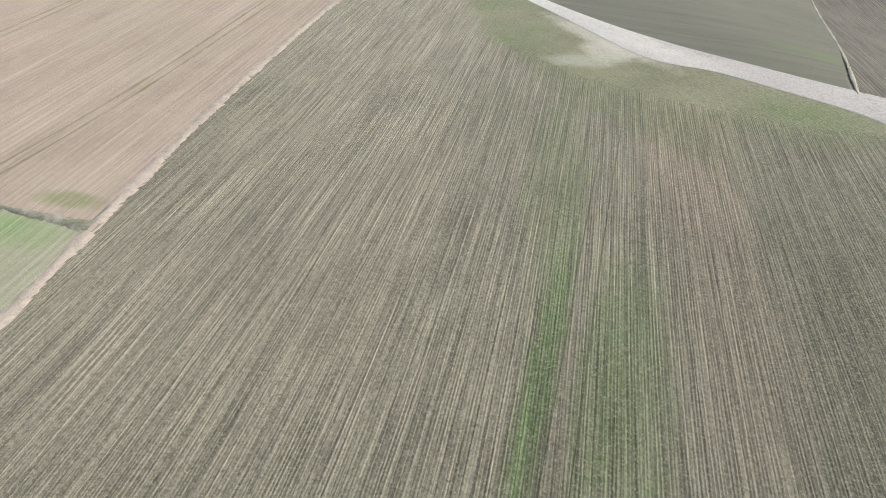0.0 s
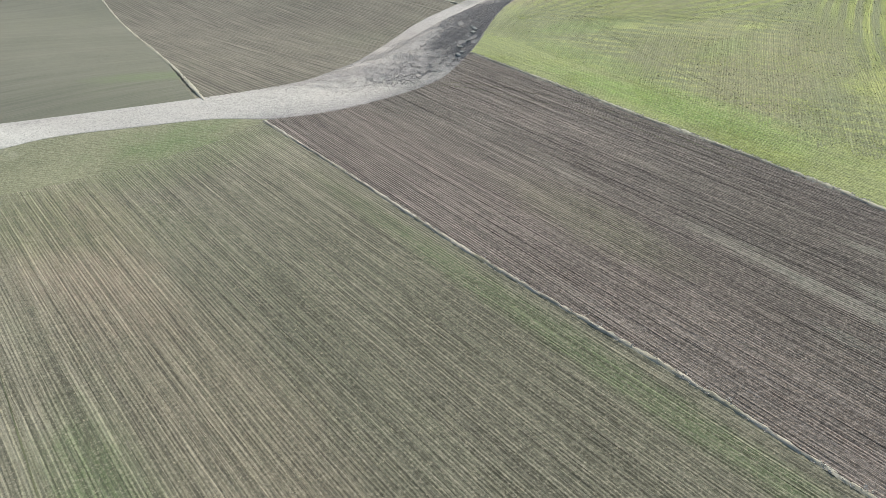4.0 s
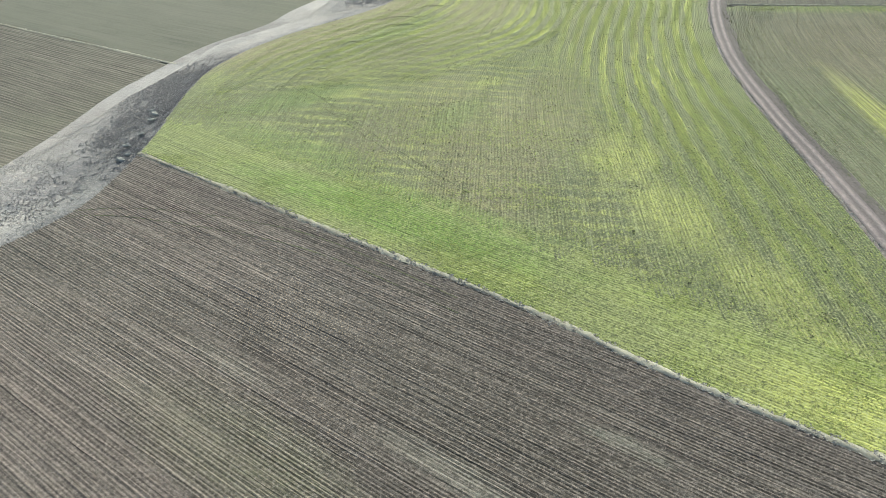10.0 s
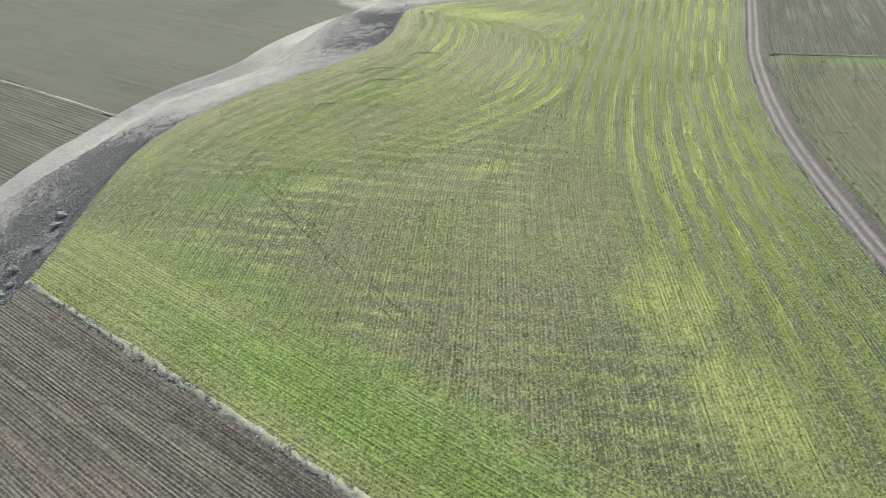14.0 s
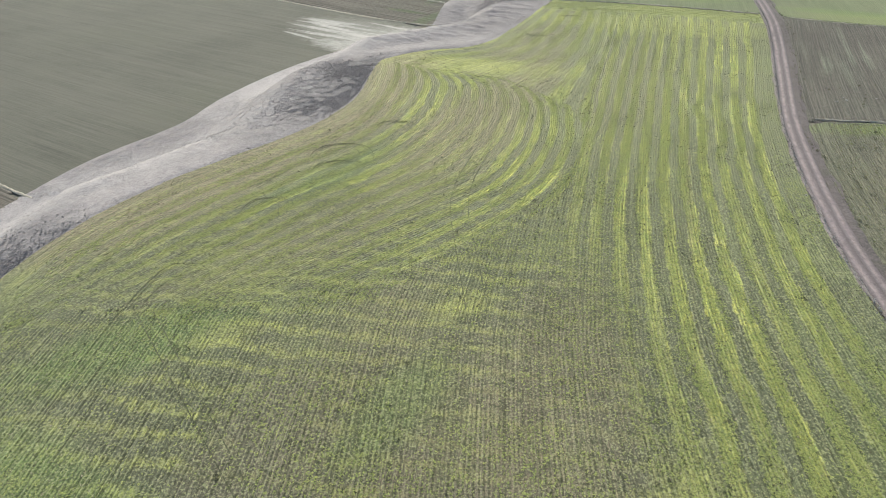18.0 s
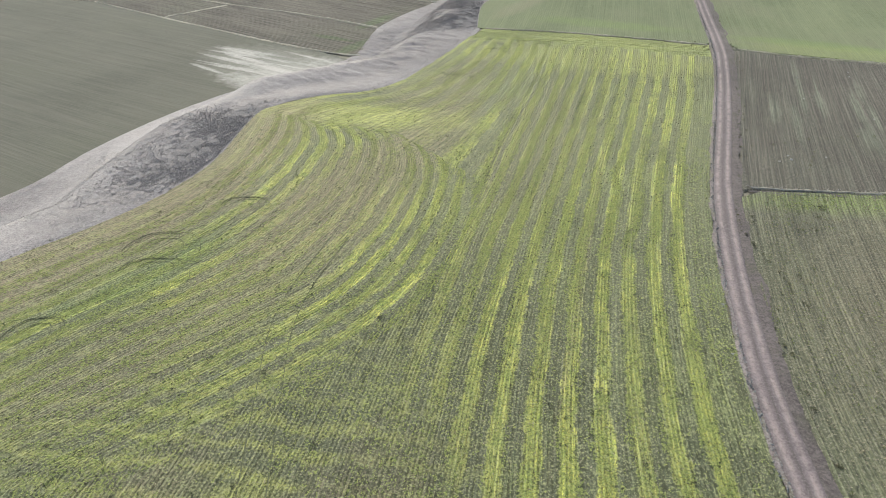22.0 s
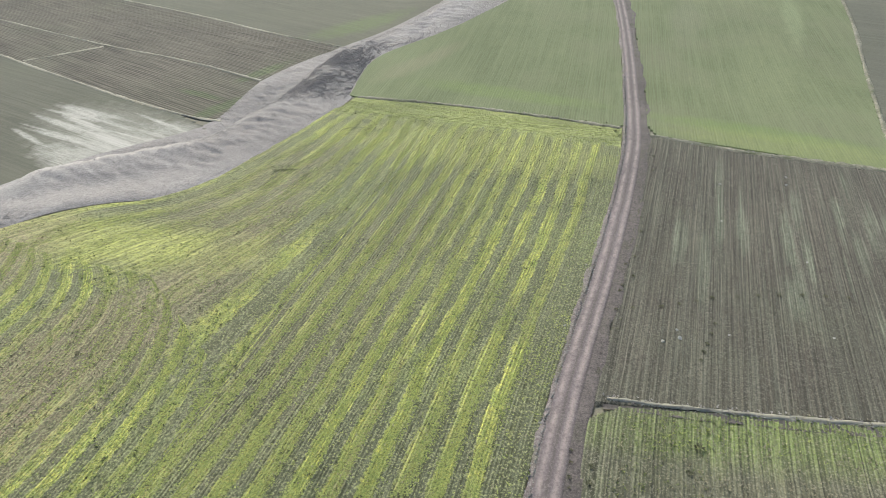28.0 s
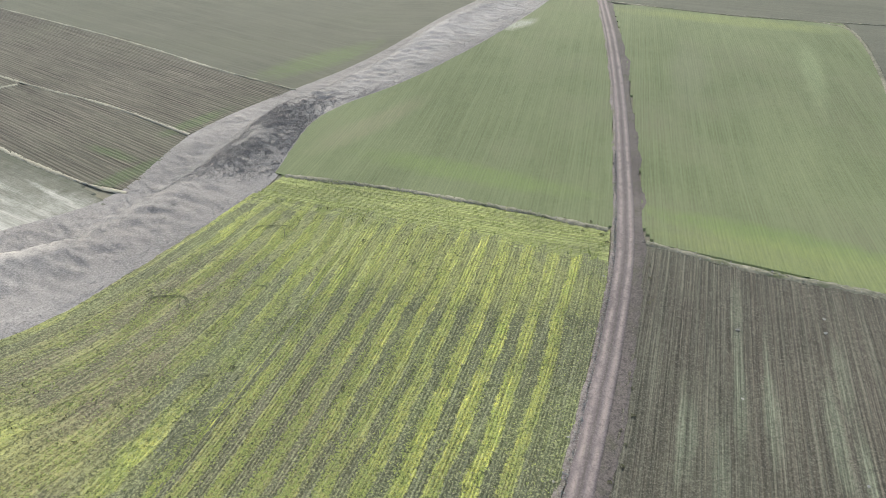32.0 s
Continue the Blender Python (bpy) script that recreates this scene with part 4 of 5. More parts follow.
margin("pale boundary line between far fields", [(6.5, 229.5), (-2.5, 232.7), (-22.5, 245), (-80, 285)], 0.6, seed=6)
margin("pale boundary line between far fields", [(8.6, 252.8), (-13.4, 267.8), (-37, 278.8), (-80, 305.2)], 0.6, seed=7)
margin("pale boundary line between far fields", [(23.8, 278), (0, 292.8), (-26.4, 312.9), (-82, 347)], 0.6, seed=8)
margin("stony pale margin above a small ditch", [(63, 151.5), (70, 150.2), (80, 148.7), (110, 146), (170, 140)], 0.38, seed=9)
# nearly flat dark strip: the shade below the stony margin, put in as colour
tagged(strip("ditch", [(62.5, 150.6), (70, 149.4), (80, 147.9), (110, 145.2), (170, 139.2)], [(-0.45, 0.0), (-0.2, -0.02), (0.15, -0.03), (0.45, 0.0)], M_DITCH_SHADE, 0.7, 0.03, 0.09, 15, 0.3), "dark strip painting the shade of a small ditch below a stony margin", "ditch", kind="structure")
margin("thin dull margin between green and dark field", [(81, 204.6), (93, 198.2), (104, 194.6), (140, 180.5), (190, 166)], 1.0, M_DULL_MARGIN, seed=10)
margin("thin weedy margin between the yellow field and green crop", FIELD_TOP, 0.8, M_DULL_MARGIN, seed=11)
margin("short pale cross line between far fields", [(-52, 266.5), (-47.1, 270.3), (-38, 278.4)], 0.7, seed=13)
margin("pale curving ditch line behind the green crop", CURVE, 0.6, M_DULL_MARGIN, seed=12)
margin("pale boundary line between far fields", [(151.5, 295), (175, 291), (230, 284)], 0.5, M_DULL_MARGIN, seed=16)

# ---- dark verge, chalk wash, wheel tracks ----
tagged(strip("road_verge", ROAD_MID, [(-2.35, -0.02), (-2.1, 0.06), (-1.75, -0.0), (-1.35, 0.03), (-1.0, -0.02)], M_VERGE_MAUVE, 0.8, 0.03, 0.07, 4, 0.12), "dark earth verge along the dirt road", "verge", kind="structure")
tagged(strip("road_verge", ROAD_MID, [(1.0, -0.02), (1.18, 0.03), (1.4, 0.06), (1.62, -0.02)], M_VERGE_PALE, 0.8, 0.04, 0.07, 5, 0.12), "stony pale verge along the dirt road", "verge", kind="structure")
ARCS = [(-18.9, 109.2, -12.7, 112.4, 114.6), (-7.3, 138.0, 0.3, 137.9, 140.4), (-6.3, 134.6, 0.7, 133.1, 135.8), (-12.7, 125.3, -7.4, 123.4, 127.0),
        (0.3, 147.0, 5.8, 145.8, 148.0), (33.6, 206.5, 38.7, 205.0, 207.3), (26.2, 192.6, 30.6, 191.5, 193.2)]
for ax, ay, bx, by, top in ARCS:
    turn = tagged(new("wheel_track"), "dark curved tractor wheel track pressed into weeds", "wheel track", "tractor turns", "structure")
    mx = (ax + bx) / 2
    for k, wide in ((1.0, 0.035), (0.88, 0.018), (0.55, 0.025)):
        arc = [(mx + (ax - mx) * k * 1.05, ay - 0.9 * k), (mx + (ax - mx) * k, ay + (top - ay) * 0.2 * k), (mx + (ax - mx) * 0.6 * k, ay + (top - ay) * k), (mx, ay + (top - ay) * 1.1 * k),
               (mx + (bx - mx) * 0.7 * k, ay + (top - ay) * k), (mx + (bx - mx) * k * 1.05, by), (mx + (bx - mx) * k * 1.05, by - 1.0 * k)]
        o = strip("rut", arc, [(-wide, 0.0), (0, -0.01), (wide, 0.0)], M_TRACK, 0.5, 0.01, 0.125, 6, 0.3)
        o.parent = turn
PAIRS = [([(-66, 19.5), (-48, 7.3), (-36, -0.6), (-24, -8.6), (-10, -18)], [(-65, 21.3), (-47, 9.0), (-35, 1.1), (-23, -6.9), (-9, -16.3)]),
         ([(-18.4, 108.5), (-11.1, 98.9), (-5.6, 91.7), (-1.2, 85.9), (6, 76.5)], [(-16.4, 108.0), (-9.6, 98.9), (-4.3, 91.7), (0.1, 85.9), (7.5, 77)]),
         ([(-35.6, 74.1), (-31.2, 74.9), (-25.2, 74.5), (-17.0, 72.6), (-7.2, 69.2), (6, 59.5)], [(-35.1, 73.3), (-29.4, 73.4), (-21.6, 71.4), (-16.4, 70), (-7, 66.6), (6, 57.6)]),
         ([(13.5, 140), (9.8, 128), (10.8, 117), (12, 104)], [(15.4, 140), (11.8, 128), (12.8, 117), (14, 104)])]
PAIRS += [([(-74, -55), (-80.1, -50.2), (-96.4, -38.9), (-118, -26), (-141, -13), (-180, 8)], [(-73, -53.4), (-79.1, -48.6), (-95.5, -37.3), (-117, -24.4), (-140, -11.4), (-179, 9.6)]),
          ([(-112, -70), (-129.6, -60), (-150.9, -47.9), (-190, -26)], [(-111.1, -68.4), (-128.7, -58.4), (-150, -46.3), (-189, -24.4)])]
for pair in PAIRS:
    turn = tagged(new("wheel_track"), "pair of faint tractor wheel tracks across the field", "wheel track", "tractor tracks", "structure")
    for line in pair:
        faint = line[0][0] < -70 and line[0][1] < -40
        strip("rut", line, [(-0.22, 0.0), (0, -0.01), (0.22, 0.0)] if faint else [(-0.045, 0.0), (0, -0.01), (0.045, 0.0)], M_FAINT_TRACK if faint else M_TRACK, 0.6, 0.012, 0.115, 7, 0.35).parent = turn


# ---- plants, straw and clods: nobody could count them ----
def scatter(poly, n, rng, density=None):
    p = np.array(poly)
    got = np.zeros((0, 2))
    for _ in range(40):
        q = rng.uniform(p.min(0), p.max(0), (n, 2))
        q = q[inside(poly, q[:, 0], q[:, 1])]
        if density is not None:
            q = q[rng.random(len(q)) < density(q[:, 0], q[:, 1])]
        got = np.vstack([got, q])
        if len(got) >= n:
            break
    return got[:n]


def cloudy(x, y, scale, seed):
    """Smooth noise of 0 to 1 over the plan."""
    r = np.random.default_rng(seed).random((64, 64))
    u, v = np.mod(x / scale, 64), np.mod(y / scale, 64)
    i, j = u.astype(int), v.astype(int)
    fu, fv = u - i, v - j
    fu, fv = fu * fu * (3 - 2 * fu), fv * fv * (3 - 2 * fv)
    a, b = r[i % 64, j % 64], r[(i + 1) % 64, j % 64]
    c, d = r[i % 64, (j + 1) % 64], r[(i + 1) % 64, (j + 1) % 64]
    return (a * (1 - fu) + b * fu) * (1 - fv) + (c * (1 - fu) + d * fu) * fv


def bank_spots(n, rng, cover):
    """Places on the bank's own surface."""
    grid, got = BANK[0], []
    wide = np.hypot(*(grid[:, -1, :2] - grid[:, 0, :2]).T)
    for _ in range(12):
        i, u, v = rng.choice(len(grid) - 1, n, p=wide[:-1] / wide[:-1].sum()), rng.random(n), rng.uniform(1, grid.shape[1] - 2, n)
        j, u, v = v.astype(int), u[:, None], (v % 1)[:, None]
        q = (grid[i, j] * (1 - v) + grid[i, j + 1] * v) * (1 - u) + (grid[i + 1, j] * (1 - v) + grid[i + 1, j + 1] * v) * u
        got.append(q[(rng.random(n) < cover(q[:, 0], q[:, 1])) & (q[:, 1] > 56) & (q[:, 1] < 345)])
        if sum(map(len, got)) >= n:
            break
    return np.concatenate(got)[:n]


def tufts(name, label, category, at, size, tall, mat, rng, blades=4, lift=0.1, parent=None):
    """Small clumps of leaning blades."""
    n = len(at)
    z = at[:, 2] + lift if at.shape[1] == 3 else ground(at[:, 0], at[:, 1]) + lift
    s = size * (0.5 + rng.random(n))[:, None]
    a = rng.random((n, blades)) * 2 * np.pi
    lean = (0.5 + rng.random((n, blades))) * s
    h = tall * (0.5 + rng.random((n, blades))) * (s / size)
    wide = 0.35 * s * (0.6 + 0.8 * rng.random((n, blades)))
    ca, sa = np.cos(a), np.sin(a)
    x, y, zz = at[:, :1], at[:, 1:2], z[:, None]
    v = np.empty((n, blades, 4, 3))
    v[:, :, 0] = np.stack([x + 0 * a, y + 0 * a, zz + 0 * a], -1)
    v[:, :, 1] = np.stack([x + ca * lean * 0.6 - sa * wide, y + sa * lean * 0.6 + ca * wide, zz + h * 0.7], -1)
    v[:, :, 2] = np.stack([x + ca * lean, y + sa * lean, zz + h], -1)
    v[:, :, 3] = np.stack([x + ca * lean * 0.6 + sa * wide, y + sa * lean * 0.6 - ca * wide, zz + h * 0.7], -1)
    ob = mesh_object(name, v, np.arange(n * blades * 4).reshape(-1, 4), mat, smooth_shade=False)
    return tagged(ob, label, category, kind="stuff")


def clods(name, label, at, size, mat, rng, lift=0.1):
    n = len(at)
    z = ground(at[:, 0], at[:, 1]) + lift
    shape = np.array([(1, 0, 0), (0, 1, 0), (-1, 0, 0), (0, -1, 0), (0, 0, 0.9), (0, 0, -0.6)])
    s = size * (0.4 + rng.random((n, 1, 1)) ** 2 * 1.6)
    v = shape[None] * s * (0.6 + 0.8 * rng.random((n, 6, 1)))
    a = rng.random(n) * 6.3
    ca, sa = np.cos(a)[:, None], np.sin(a)[:, None]
    v = np.stack([v[..., 0] * ca - v[..., 1] * sa + at[:, :1], v[..., 0] * sa + v[..., 1] * ca + at[:, 1:], v[..., 2] + z[:, None]], -1)
    f = np.array([(0, 1, 4), (1, 2, 4), (2, 3, 4), (3, 0, 4), (1, 0, 5), (2, 1, 5), (3, 2, 5), (0, 3, 5)])
    ob = mesh_object(name, v, (np.arange(n)[:, None, None] * 6 + f[None]).reshape(-1, 3), mat, smooth_shade=False)
    return tagged(ob, label, "soil clods", kind="stuff")


rng = np.random.default_rng(31)


def grid_spots(grid, zone, n, rng, cover):
    """Places on a grid of swaths, kept as cover(swath, x, y) says."""
    marks, lines = grid
    got = []
    for _ in range(30):
        s, i = rng.uniform(marks[0], marks[-1], n), rng.uniform(0, lines.shape[1] - 1.001, n)
        k = np.clip(np.searchsorted(marks, s) - 1, 0, len(marks) - 2)
        f, j = ((s - marks[k]) / (marks[k + 1] - marks[k]))[:, None], i.astype(int)
        r = (i - j)[:, None]
        q = (lines[k, j] * (1 - f) + lines[k + 1, j] * f) * (1 - r) + (lines[k, j + 1] * (1 - f) + lines[k + 1, j + 1] * f) * r
        q = q[(rng.random(n) < cover(s, q[:, 0], q[:, 1])) & inside(zone, q[:, 0], q[:, 1])]
        got.append(q)
        if sum(map(len, got)) >= n:
            break
    return np.concatenate(got)[:n]


def on_swaths(s, x, y):
    """Thick on the swaths, patchy where they run out towards the lower headland."""
    wave = smooth(0.25, 0.75, 0.5 + 0.5 * np.cos((s + 0.5 * (cloudy(x, y, 6, 21) - 0.5)) * 2 * np.pi))
    patch = smooth(0.5, 0.8, cloudy(x, y, 7, 4) * 0.6 + cloudy(x, y, 2.5, 5) * 0.5)
    return 0.04, wave * (0.25 + 0.9 * cloudy(x, y, 12, 3)), patch * 0.2


def on_road_rows(s, x, y):
    bare, wave, patch = on_swaths(s, x, y)
    keep = (1 - smooth(9, 20, s * SWATH + 25 - 0.25 * y)) * smooth(-0.8, -0.5, s)
    return (bare + keep * wave + (1 - keep) * patch) * smooth(250, 120, y)


def on_bend_rows(s, x, y):
    bare, wave, patch = on_swaths(s, x, y)
    keep = smooth(106, 126, y)
    edge = smooth(1.5, 5.5, np.abs(from_line(GULLY_RIGHT, x, y))) * (1 - 0.6 * np.exp(-(((x - 12) / 13) ** 2 + ((y - 146) / 14) ** 2)))
    return edge * (bare + keep * wave * 0.8 + (1 - keep) * patch)


tufts("weeds", "low yellow-green weeds in drill swaths", "weeds", grid_spots(ROAD_GRID, ZONE_ROAD, 110000, rng, on_road_rows), 0.1, 0.014, M_WEED_LEAF, rng, 3)
tufts("weeds", "low yellow-green weeds bending with the gully", "weeds", grid_spots(BEND_GRID, ZONE_BEND, 34000, rng, on_bend_rows), 0.1, 0.014, M_WEED_LEAF, rng, 3)
tufts("weeds", "low yellow-green weeds fanning out between gully and headland", "weeds", grid_spots(TOP_GRID, ZONE_BEND, 14000, rng, on_bend_rows), 0.1, 0.014, M_WEED_LEAF, rng, 3)
tufts("weeds", "bright green weeds along the headland", "weeds", scatter(STRIP_TWO + HEAD_LINE[::-1], 9000, rng, lambda x, y: 0.05 + smooth(0.4, 0.8, cloudy(x, y, 5, 7))), 0.08, 0.03, M_WEED_LEAF, rng, 3)
tufts("weeds", "bright yellow weeds along the upper headland", "weeds", scatter(FIELD_TOP + TOP_LINE[::-1], 5500, rng), 0.09, 0.05, M_WEED_LEAF, rng)
tufts("weeds", "yellow-green weeds along a field edge", "weeds", scatter([(64, 149.6), (110, 144.8), (110, 141.5), (64, 146)], 500, rng, lambda x, y: smooth(0.3, 0.6, cloudy(x, y, 4, 8))), 0.1, 0.07, M_WEED_LEAF, rng)
tufts("stubble", "short straw stubble stalks", "stubble", scatter(ZONE_ROAD, 8000, rng), 0.08, 0.06, M_STALK, rng, 3)
tufts("stubble", "short straw stubble stalks", "stubble", scatter(FIELD_1, 40000, rng, lambda x, y: 0.06 + 0.94 * smooth(16, -4, x * 0.51 + y * 0.86)), 0.06, 0.03, M_STALK, rng, 3)
tufts("weeds", "scattered green weeds in dull stubble", "weeds", scatter([(52, 60), (110, 60), (110, 148), (64, 150), (54, 125), (51, 100)], 9000, rng, lambda x, y: smooth(0.35, 0.7, cloudy(x, y, 6, 14))), 0.09, 0.05, M_GREEN_LEAF, rng)
tufts("stubble", "short straw stubble stalks", "stubble", scatter([(50, 60), (110, 60), (110, 148), (64, 150), (54, 125), (51, 100)], 20000, rng), 0.1, 0.1, M_STALK, rng, 3)
for zone, n in ((ZONE_ROAD, 8000), (ZONE_BEND, 4000)):
    tufts("weeds", "small dark green weeds dotted among the stubble rows", "weeds", scatter(zone, n, rng, lambda x, y: 0.1 + smooth(0.35, 0.7, cloudy(x, y, 5, 24))), 0.085, 0.07, M_BUSH, rng, 4)
clods("clods", "small brown soil clods in the furrows", scatter(FIELD_2, 20000, rng), 0.022, M_CLOD, rng)
clods("clods", "small brown soil clods in the furrows", scatter(FIELD_5, 9000, rng), 0.025, M_CLOD, rng)
clods("clods", "small dark soil clods among the weeds", scatter(ZONE_ROAD, 9000, rng), 0.026, M_CLOD, rng)
clods("clods", "small dark soil clods among the weeds", scatter(ZONE_BEND, 6000, rng), 0.026, M_CLOD, rng)
clods("clods", "small dark soil clods in the stubble", scatter(FIELD_1, 1500, rng), 0.022, M_CLOD, rng)

side, _ = bend(ROAD, 0.3)
side = side[(side[:, 1] > 60) & (side[:, 1] < 230)]
clods("gravel", "small pale stones and crumbs along the road edge", side[rng.integers(0, len(side), 5000)] - np.stack([1.35 + np.abs(rng.normal(0, 0.28, 5000)), 0.3 * rng.random(5000)], 1), 0.05, M_STONE, rng, 0.12)
clods("gravel", "brown crumbs of soil along the dark verge", side[rng.integers(0, len(side), 1800)] + np.stack([1.6 + np.abs(rng.normal(0, 0.4, 1800)), 0.3 * rng.random(1800)], 1), 0.035, M_CLOD, rng, 0.1)

# dry grass and scrub in the gully


def scrub_cover(x, y):
    """Thick by the steep edge in the south and again where the gully narrows, thin on the chalk."""
    right, left = np.abs(from_line(GULLY_RIGHT, x, y)), np.abs(from_line(GULLY_LEFT, x, y))
    t = right / (right + left + 0.01)
    spot = smooth(0.3, 0.65, 0.6 * cloudy(x, y, 5, 9) + 0.5 * cloudy(x, y, 0.8, 10))
    south = (1 - smooth(112, 128, y)) * smooth(69, 81, y) * (1 - smooth(0.2, 0.6, t))
    middle = smooth(146, 154, y) * (1 - smooth(172, 182, y)) * (1 - smooth(0.12, 0.48, t))
    north = smooth(216, 226, y) * (1 - smooth(244, 258, y)) * (1 - smooth(0.3, 0.75, t))
    lip = 0.25 * (1 - smooth(0.0, 0.1, t)) * smooth(66, 80, y) * (1 - 0.8 * smooth(112, 126, y))
    return np.clip(south + middle + north + lip, 0, 1) * spot


def grass_cover(x, y):
    return (0.15 + 0.85 * smooth(0.3, 0.6, cloudy(x, y, 4, 11))) * smooth(62, 74, y) * (1 - 0.9 * smooth(176, 184, y) * (1 - smooth(206, 214, y)) * (1 - smooth(8, 15, x))) * (1 - 0.85 * smooth(114, 124, y) * (1 - smooth(138, 146, y)))


tufts("dry_grass", "pale dry grass tufts on the gully bank", "dry grass", bank_spots(44000, rng, grass_cover), 0.11, 0.05, M_DRY, rng, 4, -0.01)
tufts("scrub", "dark leafless scrub on the shaded gully side", "scrub", bank_spots(42000, rng, scrub_cover), 0.12, 0.07, M_SHRUB, rng, 4, -0.01)
for line, n in ((STRIP_TWO, 2000), (STRIP_ONE, 900), (FIELD_TOP, 300), ([(63, 151.5), (70, 150.2), (80, 148.7), (110, 146)], 500), ([(81, 204.6), (93, 198.2), (104, 194.6), (140, 180.5)], 400)):
    p, _ = bend(line, 0.2)
    at = p[rng.integers(0, len(p), n)] + rng.normal(0, 0.22, (n, 2))
    tufts("dry_grass", "shaggy pale dry grass along a field margin", "dry grass", at, 0.11, 0.08, M_DRY, rng, 5, 0.12)

# ---- single stones, clumps and bushes ----
def stone(size, squash, seed):
    r = random.Random(seed)
    bm = bmesh.new()
    bmesh.ops.create_icosphere(bm, subdivisions=2, radius=size)
    for v in bm.verts:
        k = 0.75 + 0.5 * noise.noise(v.co / size * 1.1 + Vector((seed * 3.1, 0, 0))) + r.uniform(-0.05, 0.05)
        v.co = Vector((v.co.x * k * 1.25, v.co.y * k, max(v.co.z * k * squash, -0.25 * size)))
    me = bpy.data.meshes.new("stone")
    bm.to_mesh(me)
    bm.free()
    me.materials.append(M_STONE)
    return me


def clump(size, tall, mat, seed, blades=26):
    """A rounded weed or bush of leaning leaf blades round a few stems."""
    r = np.random.default_rng(seed)
    v, f = [], []
    for _ in range(blades):
        a, up = r.uniform(0, 2 * np.pi), r.uniform(0.1, 1.0)
        out = size * math.sqrt(max(0.05, 1 - up * up)) * r.uniform(0.5, 1.0)
        c = np.array([math.cos(a) * out, math.sin(a) * out, tall * up])
        side = np.array([-math.sin(a), math.cos(a), r.uniform(-0.4, 0.4)]) * size * 0.2
        tip = np.array([math.cos(a), math.sin(a), r.uniform(0.0, 0.8)]) * size * 0.38
        k = len(v)
        v += [c - tip * 0.5, c + side, c + tip, c - side]
        f.append((k, k + 1, k + 2, k + 3))
    sv, sf = [], []
    for a in (0.3, 1.6, 2.9, 4.2, 5.4):
        k = len(sv)
        d = np.array([math.cos(a), math.sin(a), 0]) * size * 0.5
        w = np.array([-math.sin(a), math.cos(a), 0]) * size * 0.05
        up = np.array([0, 0, tall * 0.8])
        sv += [-w, w, d + w * 0.4 + up, d - w * 0.4 + up]
        sf.append((k, k + 1, k + 2, k + 3))
    made = []
    for what, verts, faces, m in (("foliage", v, f, mat), ("stem", sv, sf, M_STEM)):
        me = bpy.data.meshes.new(what)
        me.from_pydata([tuple(p) for p in verts], [], faces)
        me.materials.append(m)
        made.append(me)
    return made


STONES = [stone(1.0, 0.6, k) for k in range(1, 5)]
CLUMPS = [clump(1.0, 0.9, M_BUSH, k) for k in range(1, 5)]


def put(name, meshes, x, y, size, label, category, group, lift=0.06):
    pick = meshes[rng.integers(len(meshes))]
    ob = new(name) if isinstance(pick, list) else new(name, pick)
    if isinstance(pick, list):
        for me in pick:
            new(me.name.split(".")[0], me).parent = ob
    ob.matrix_world = pose(x, y, float(ground(x, y)) + lift, 0, 0, rng.uniform(0, 360)) @ Matrix.Scale(size, 4)
    return tagged(ob, label, category, group)


for x, y, s in ((-35.3, 98.8, 0.55), (-35.0, 96.9, 0.5), (-34.1, 86.8, 0.4), (-34.4, 85.5, 0.5), (-36.0, 99.8, 0.4), (-35.1, 89.3, 0.5), (-34.6, 92.5, 0.4)):
    put("stone", STONES, x, y, s, "large pale limestone on the gully edge", "stone", "stones in the gully", 0.25)
for x, y, s in ((69.8, 158.7, 0.22), (71.5, 159.1, 0.24), (71.6, 160.3, 0.16), (76.2, 159.4, 0.14), (85.6, 158.7, 0.15), (86, 189, 0.24), (94.5, 188.5, 0.22), (95.4, 190.6, 0.18), (89, 171, 0.14), (83, 180, 0.14)):
    put("stone", STONES, x, y, s, "pale stone lying in the dark tilled field", "stone", "stones in the tilled field", 0.1)
for x, y in ((66.6, 163.6), (68.3, 163.8), (71.2, 163.9), (73.0, 164.3), (74.9, 164.7), (76.6, 165.1), (79.2, 165.2), (81.3, 165.3), (83.4, 165.3), (85.7, 165.2), (87.9, 164.9), (90.0, 164.6), (75.5, 161.1), (74.6, 159.6), (73.7, 158.2), (73.0, 157.1), (72.4, 156.0)):
    put("weed_clump", CLUMPS, x, y, rng.uniform(0.16, 0.26), "small dark weed clump standing in tilled soil", "weed clump", "weed clumps in the tilled field")
edge, _ = bend(ROAD, 0.5)
edge = edge[(edge[:, 1] > 85) & (edge[:, 1] < 215)]
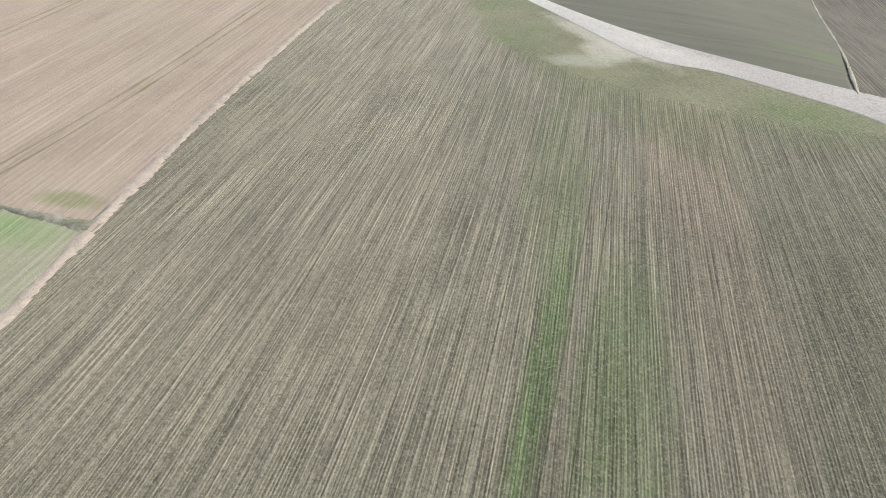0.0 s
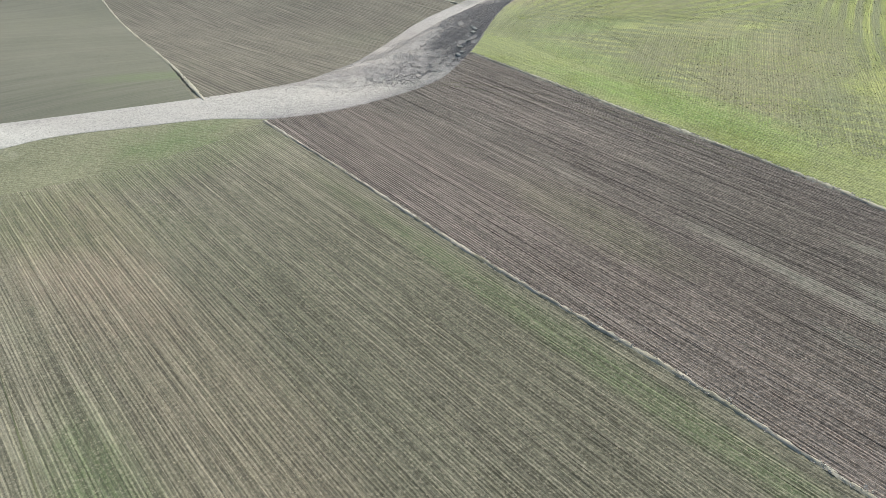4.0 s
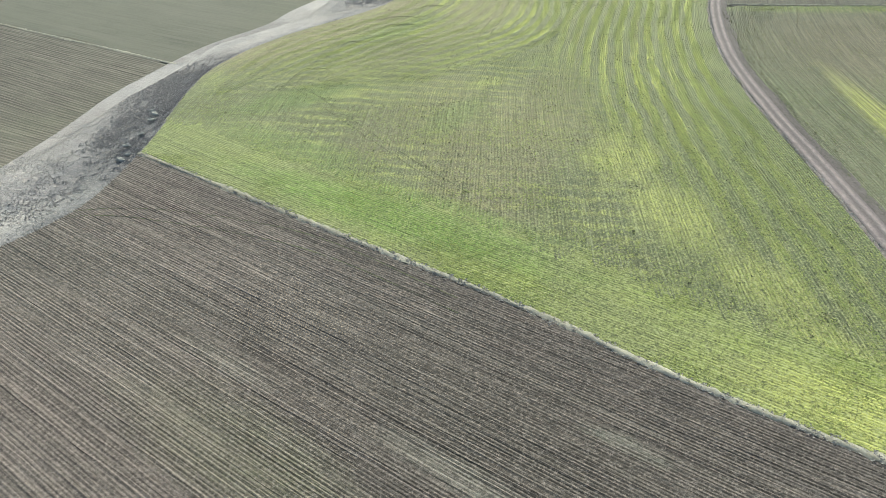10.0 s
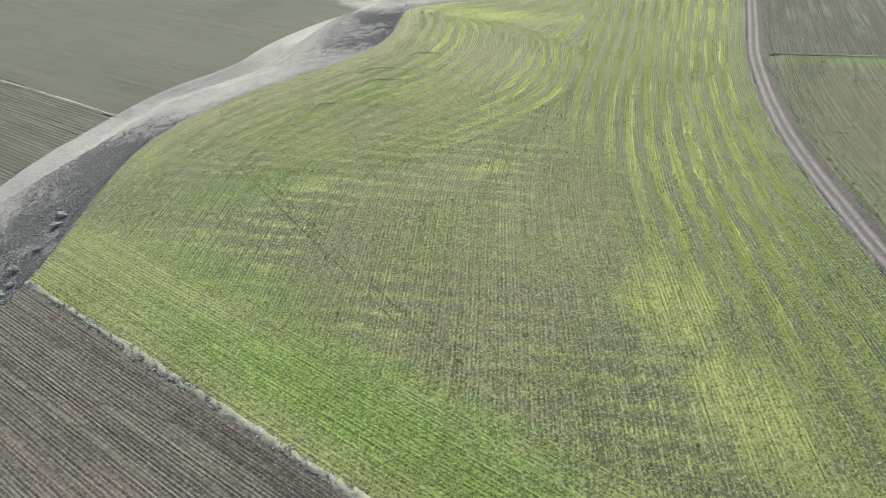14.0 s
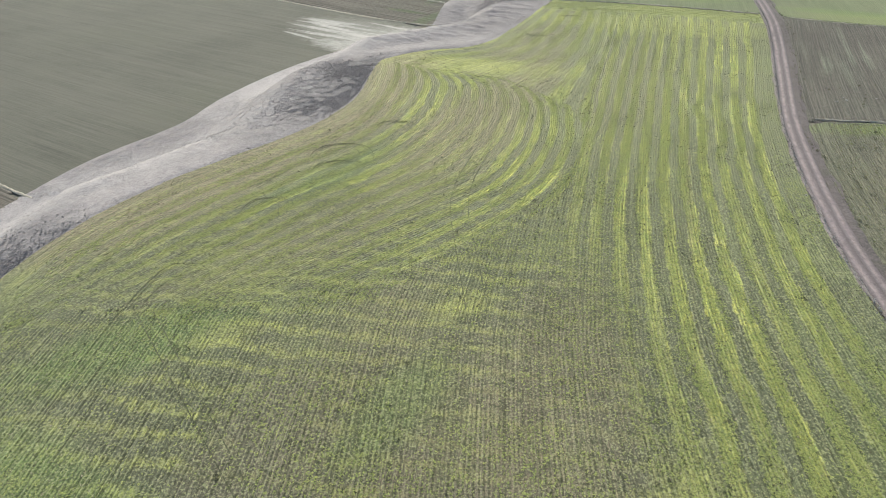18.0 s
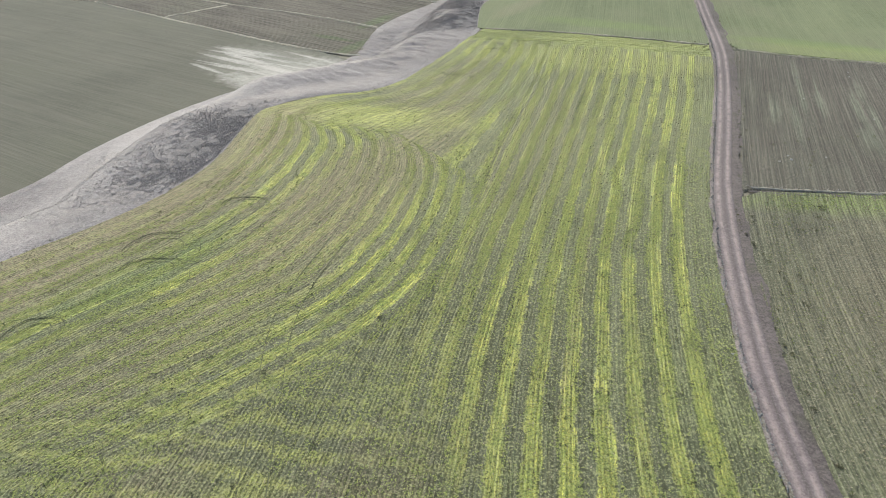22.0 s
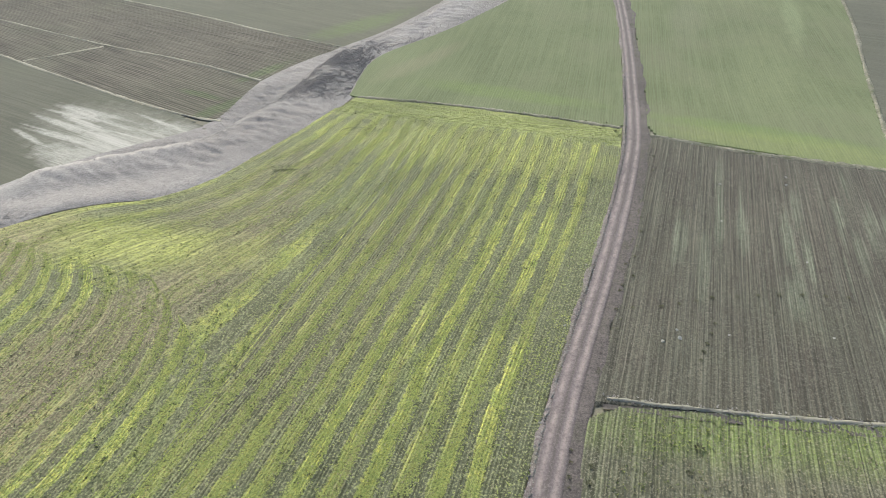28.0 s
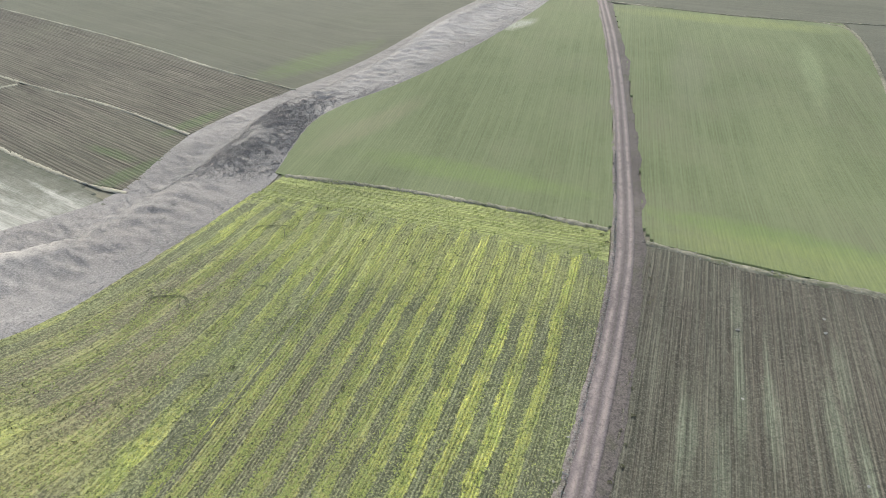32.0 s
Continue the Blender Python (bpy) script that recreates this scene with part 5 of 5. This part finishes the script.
for k in range(0, len(edge), 4):
    x, y = edge[k] + rng.normal(0, 0.6, 2) * (0.2, 1.5)
    if cloudy(x, y, 9, 12) < 0.4:
        continue
    put("weed_clump", CLUMPS, x + rng.uniform(2.1, 3.0), y, rng.uniform(0.1, 0.24), "dark weed clump beside the dirt road", "weed clump", "weed clumps along the road")
    if k % 8 == 0:
        put("stone", STONES, x - rng.uniform(1.6, 2.2), y + rng.uniform(-1, 1), rng.uniform(0.08, 0.2), "small pale stone on the road verge", "stone", "stones along the road")
for k in range(17):
    x, y = 59.3 - 0.31 * min(k, 4) + 0.06 * max(0, k - 4), 146 - 1.12 * k
    put("weed_clump", CLUMPS, x + rng.normal(0, 0.12), y + rng.normal(0, 0.25), rng.uniform(0.14, 0.22), "small dark weed clump in dull stubble", "weed clump", "weed clumps in the stubble")
for x, y, s in ((68.9, 146.2, 0.4), (67.4, 143.9, 0.25), (66.0, 141.2, 0.2), (72, 137, 0.28), (70, 128, 0.25), (60.2, 133, 0.25), (64, 118, 0.22)):
    put("bush", CLUMPS, x, y, s, "low dark bush growing in the stubble", "bush", "bushes in the stubble")
for k in range(40):
    x, y = scatter(ZONE_ROAD, 1, rng)[0] if k % 2 else scatter(ZONE_BEND, 1, rng)[0]
    put("weed_clump", CLUMPS, x, y, rng.uniform(0.12, 0.24), "small dark weed clump among yellow weeds", "weed clump", "weed clumps among the weeds")
for k in range(70):
    x, y = 14 + rng.normal(0, 9), 152 + rng.normal(0, 13)
    if inside(ZONE_BEND, np.array([x]), np.array([y]))[0]:
        put("weed_clump", CLUMPS, x, y, rng.uniform(0.09, 0.16), "tiny dark weed clump between yellow swaths", "weed clump", "weed clumps between the swaths")
for x, y in ((73.8, 207.0), (74.6, 208.3), (76.0, 206.2), (75.2, 209.2), (72.0, 209.8), (69.5, 210.4), (66, 211.8), (62, 213.0), (76.3, 204.5), (58, 214.5)):
    put("weed_clump", CLUMPS, x, y, rng.uniform(0.2, 0.34), "dark weed clump at the field corner", "weed clump", "weed clumps at the field corner")
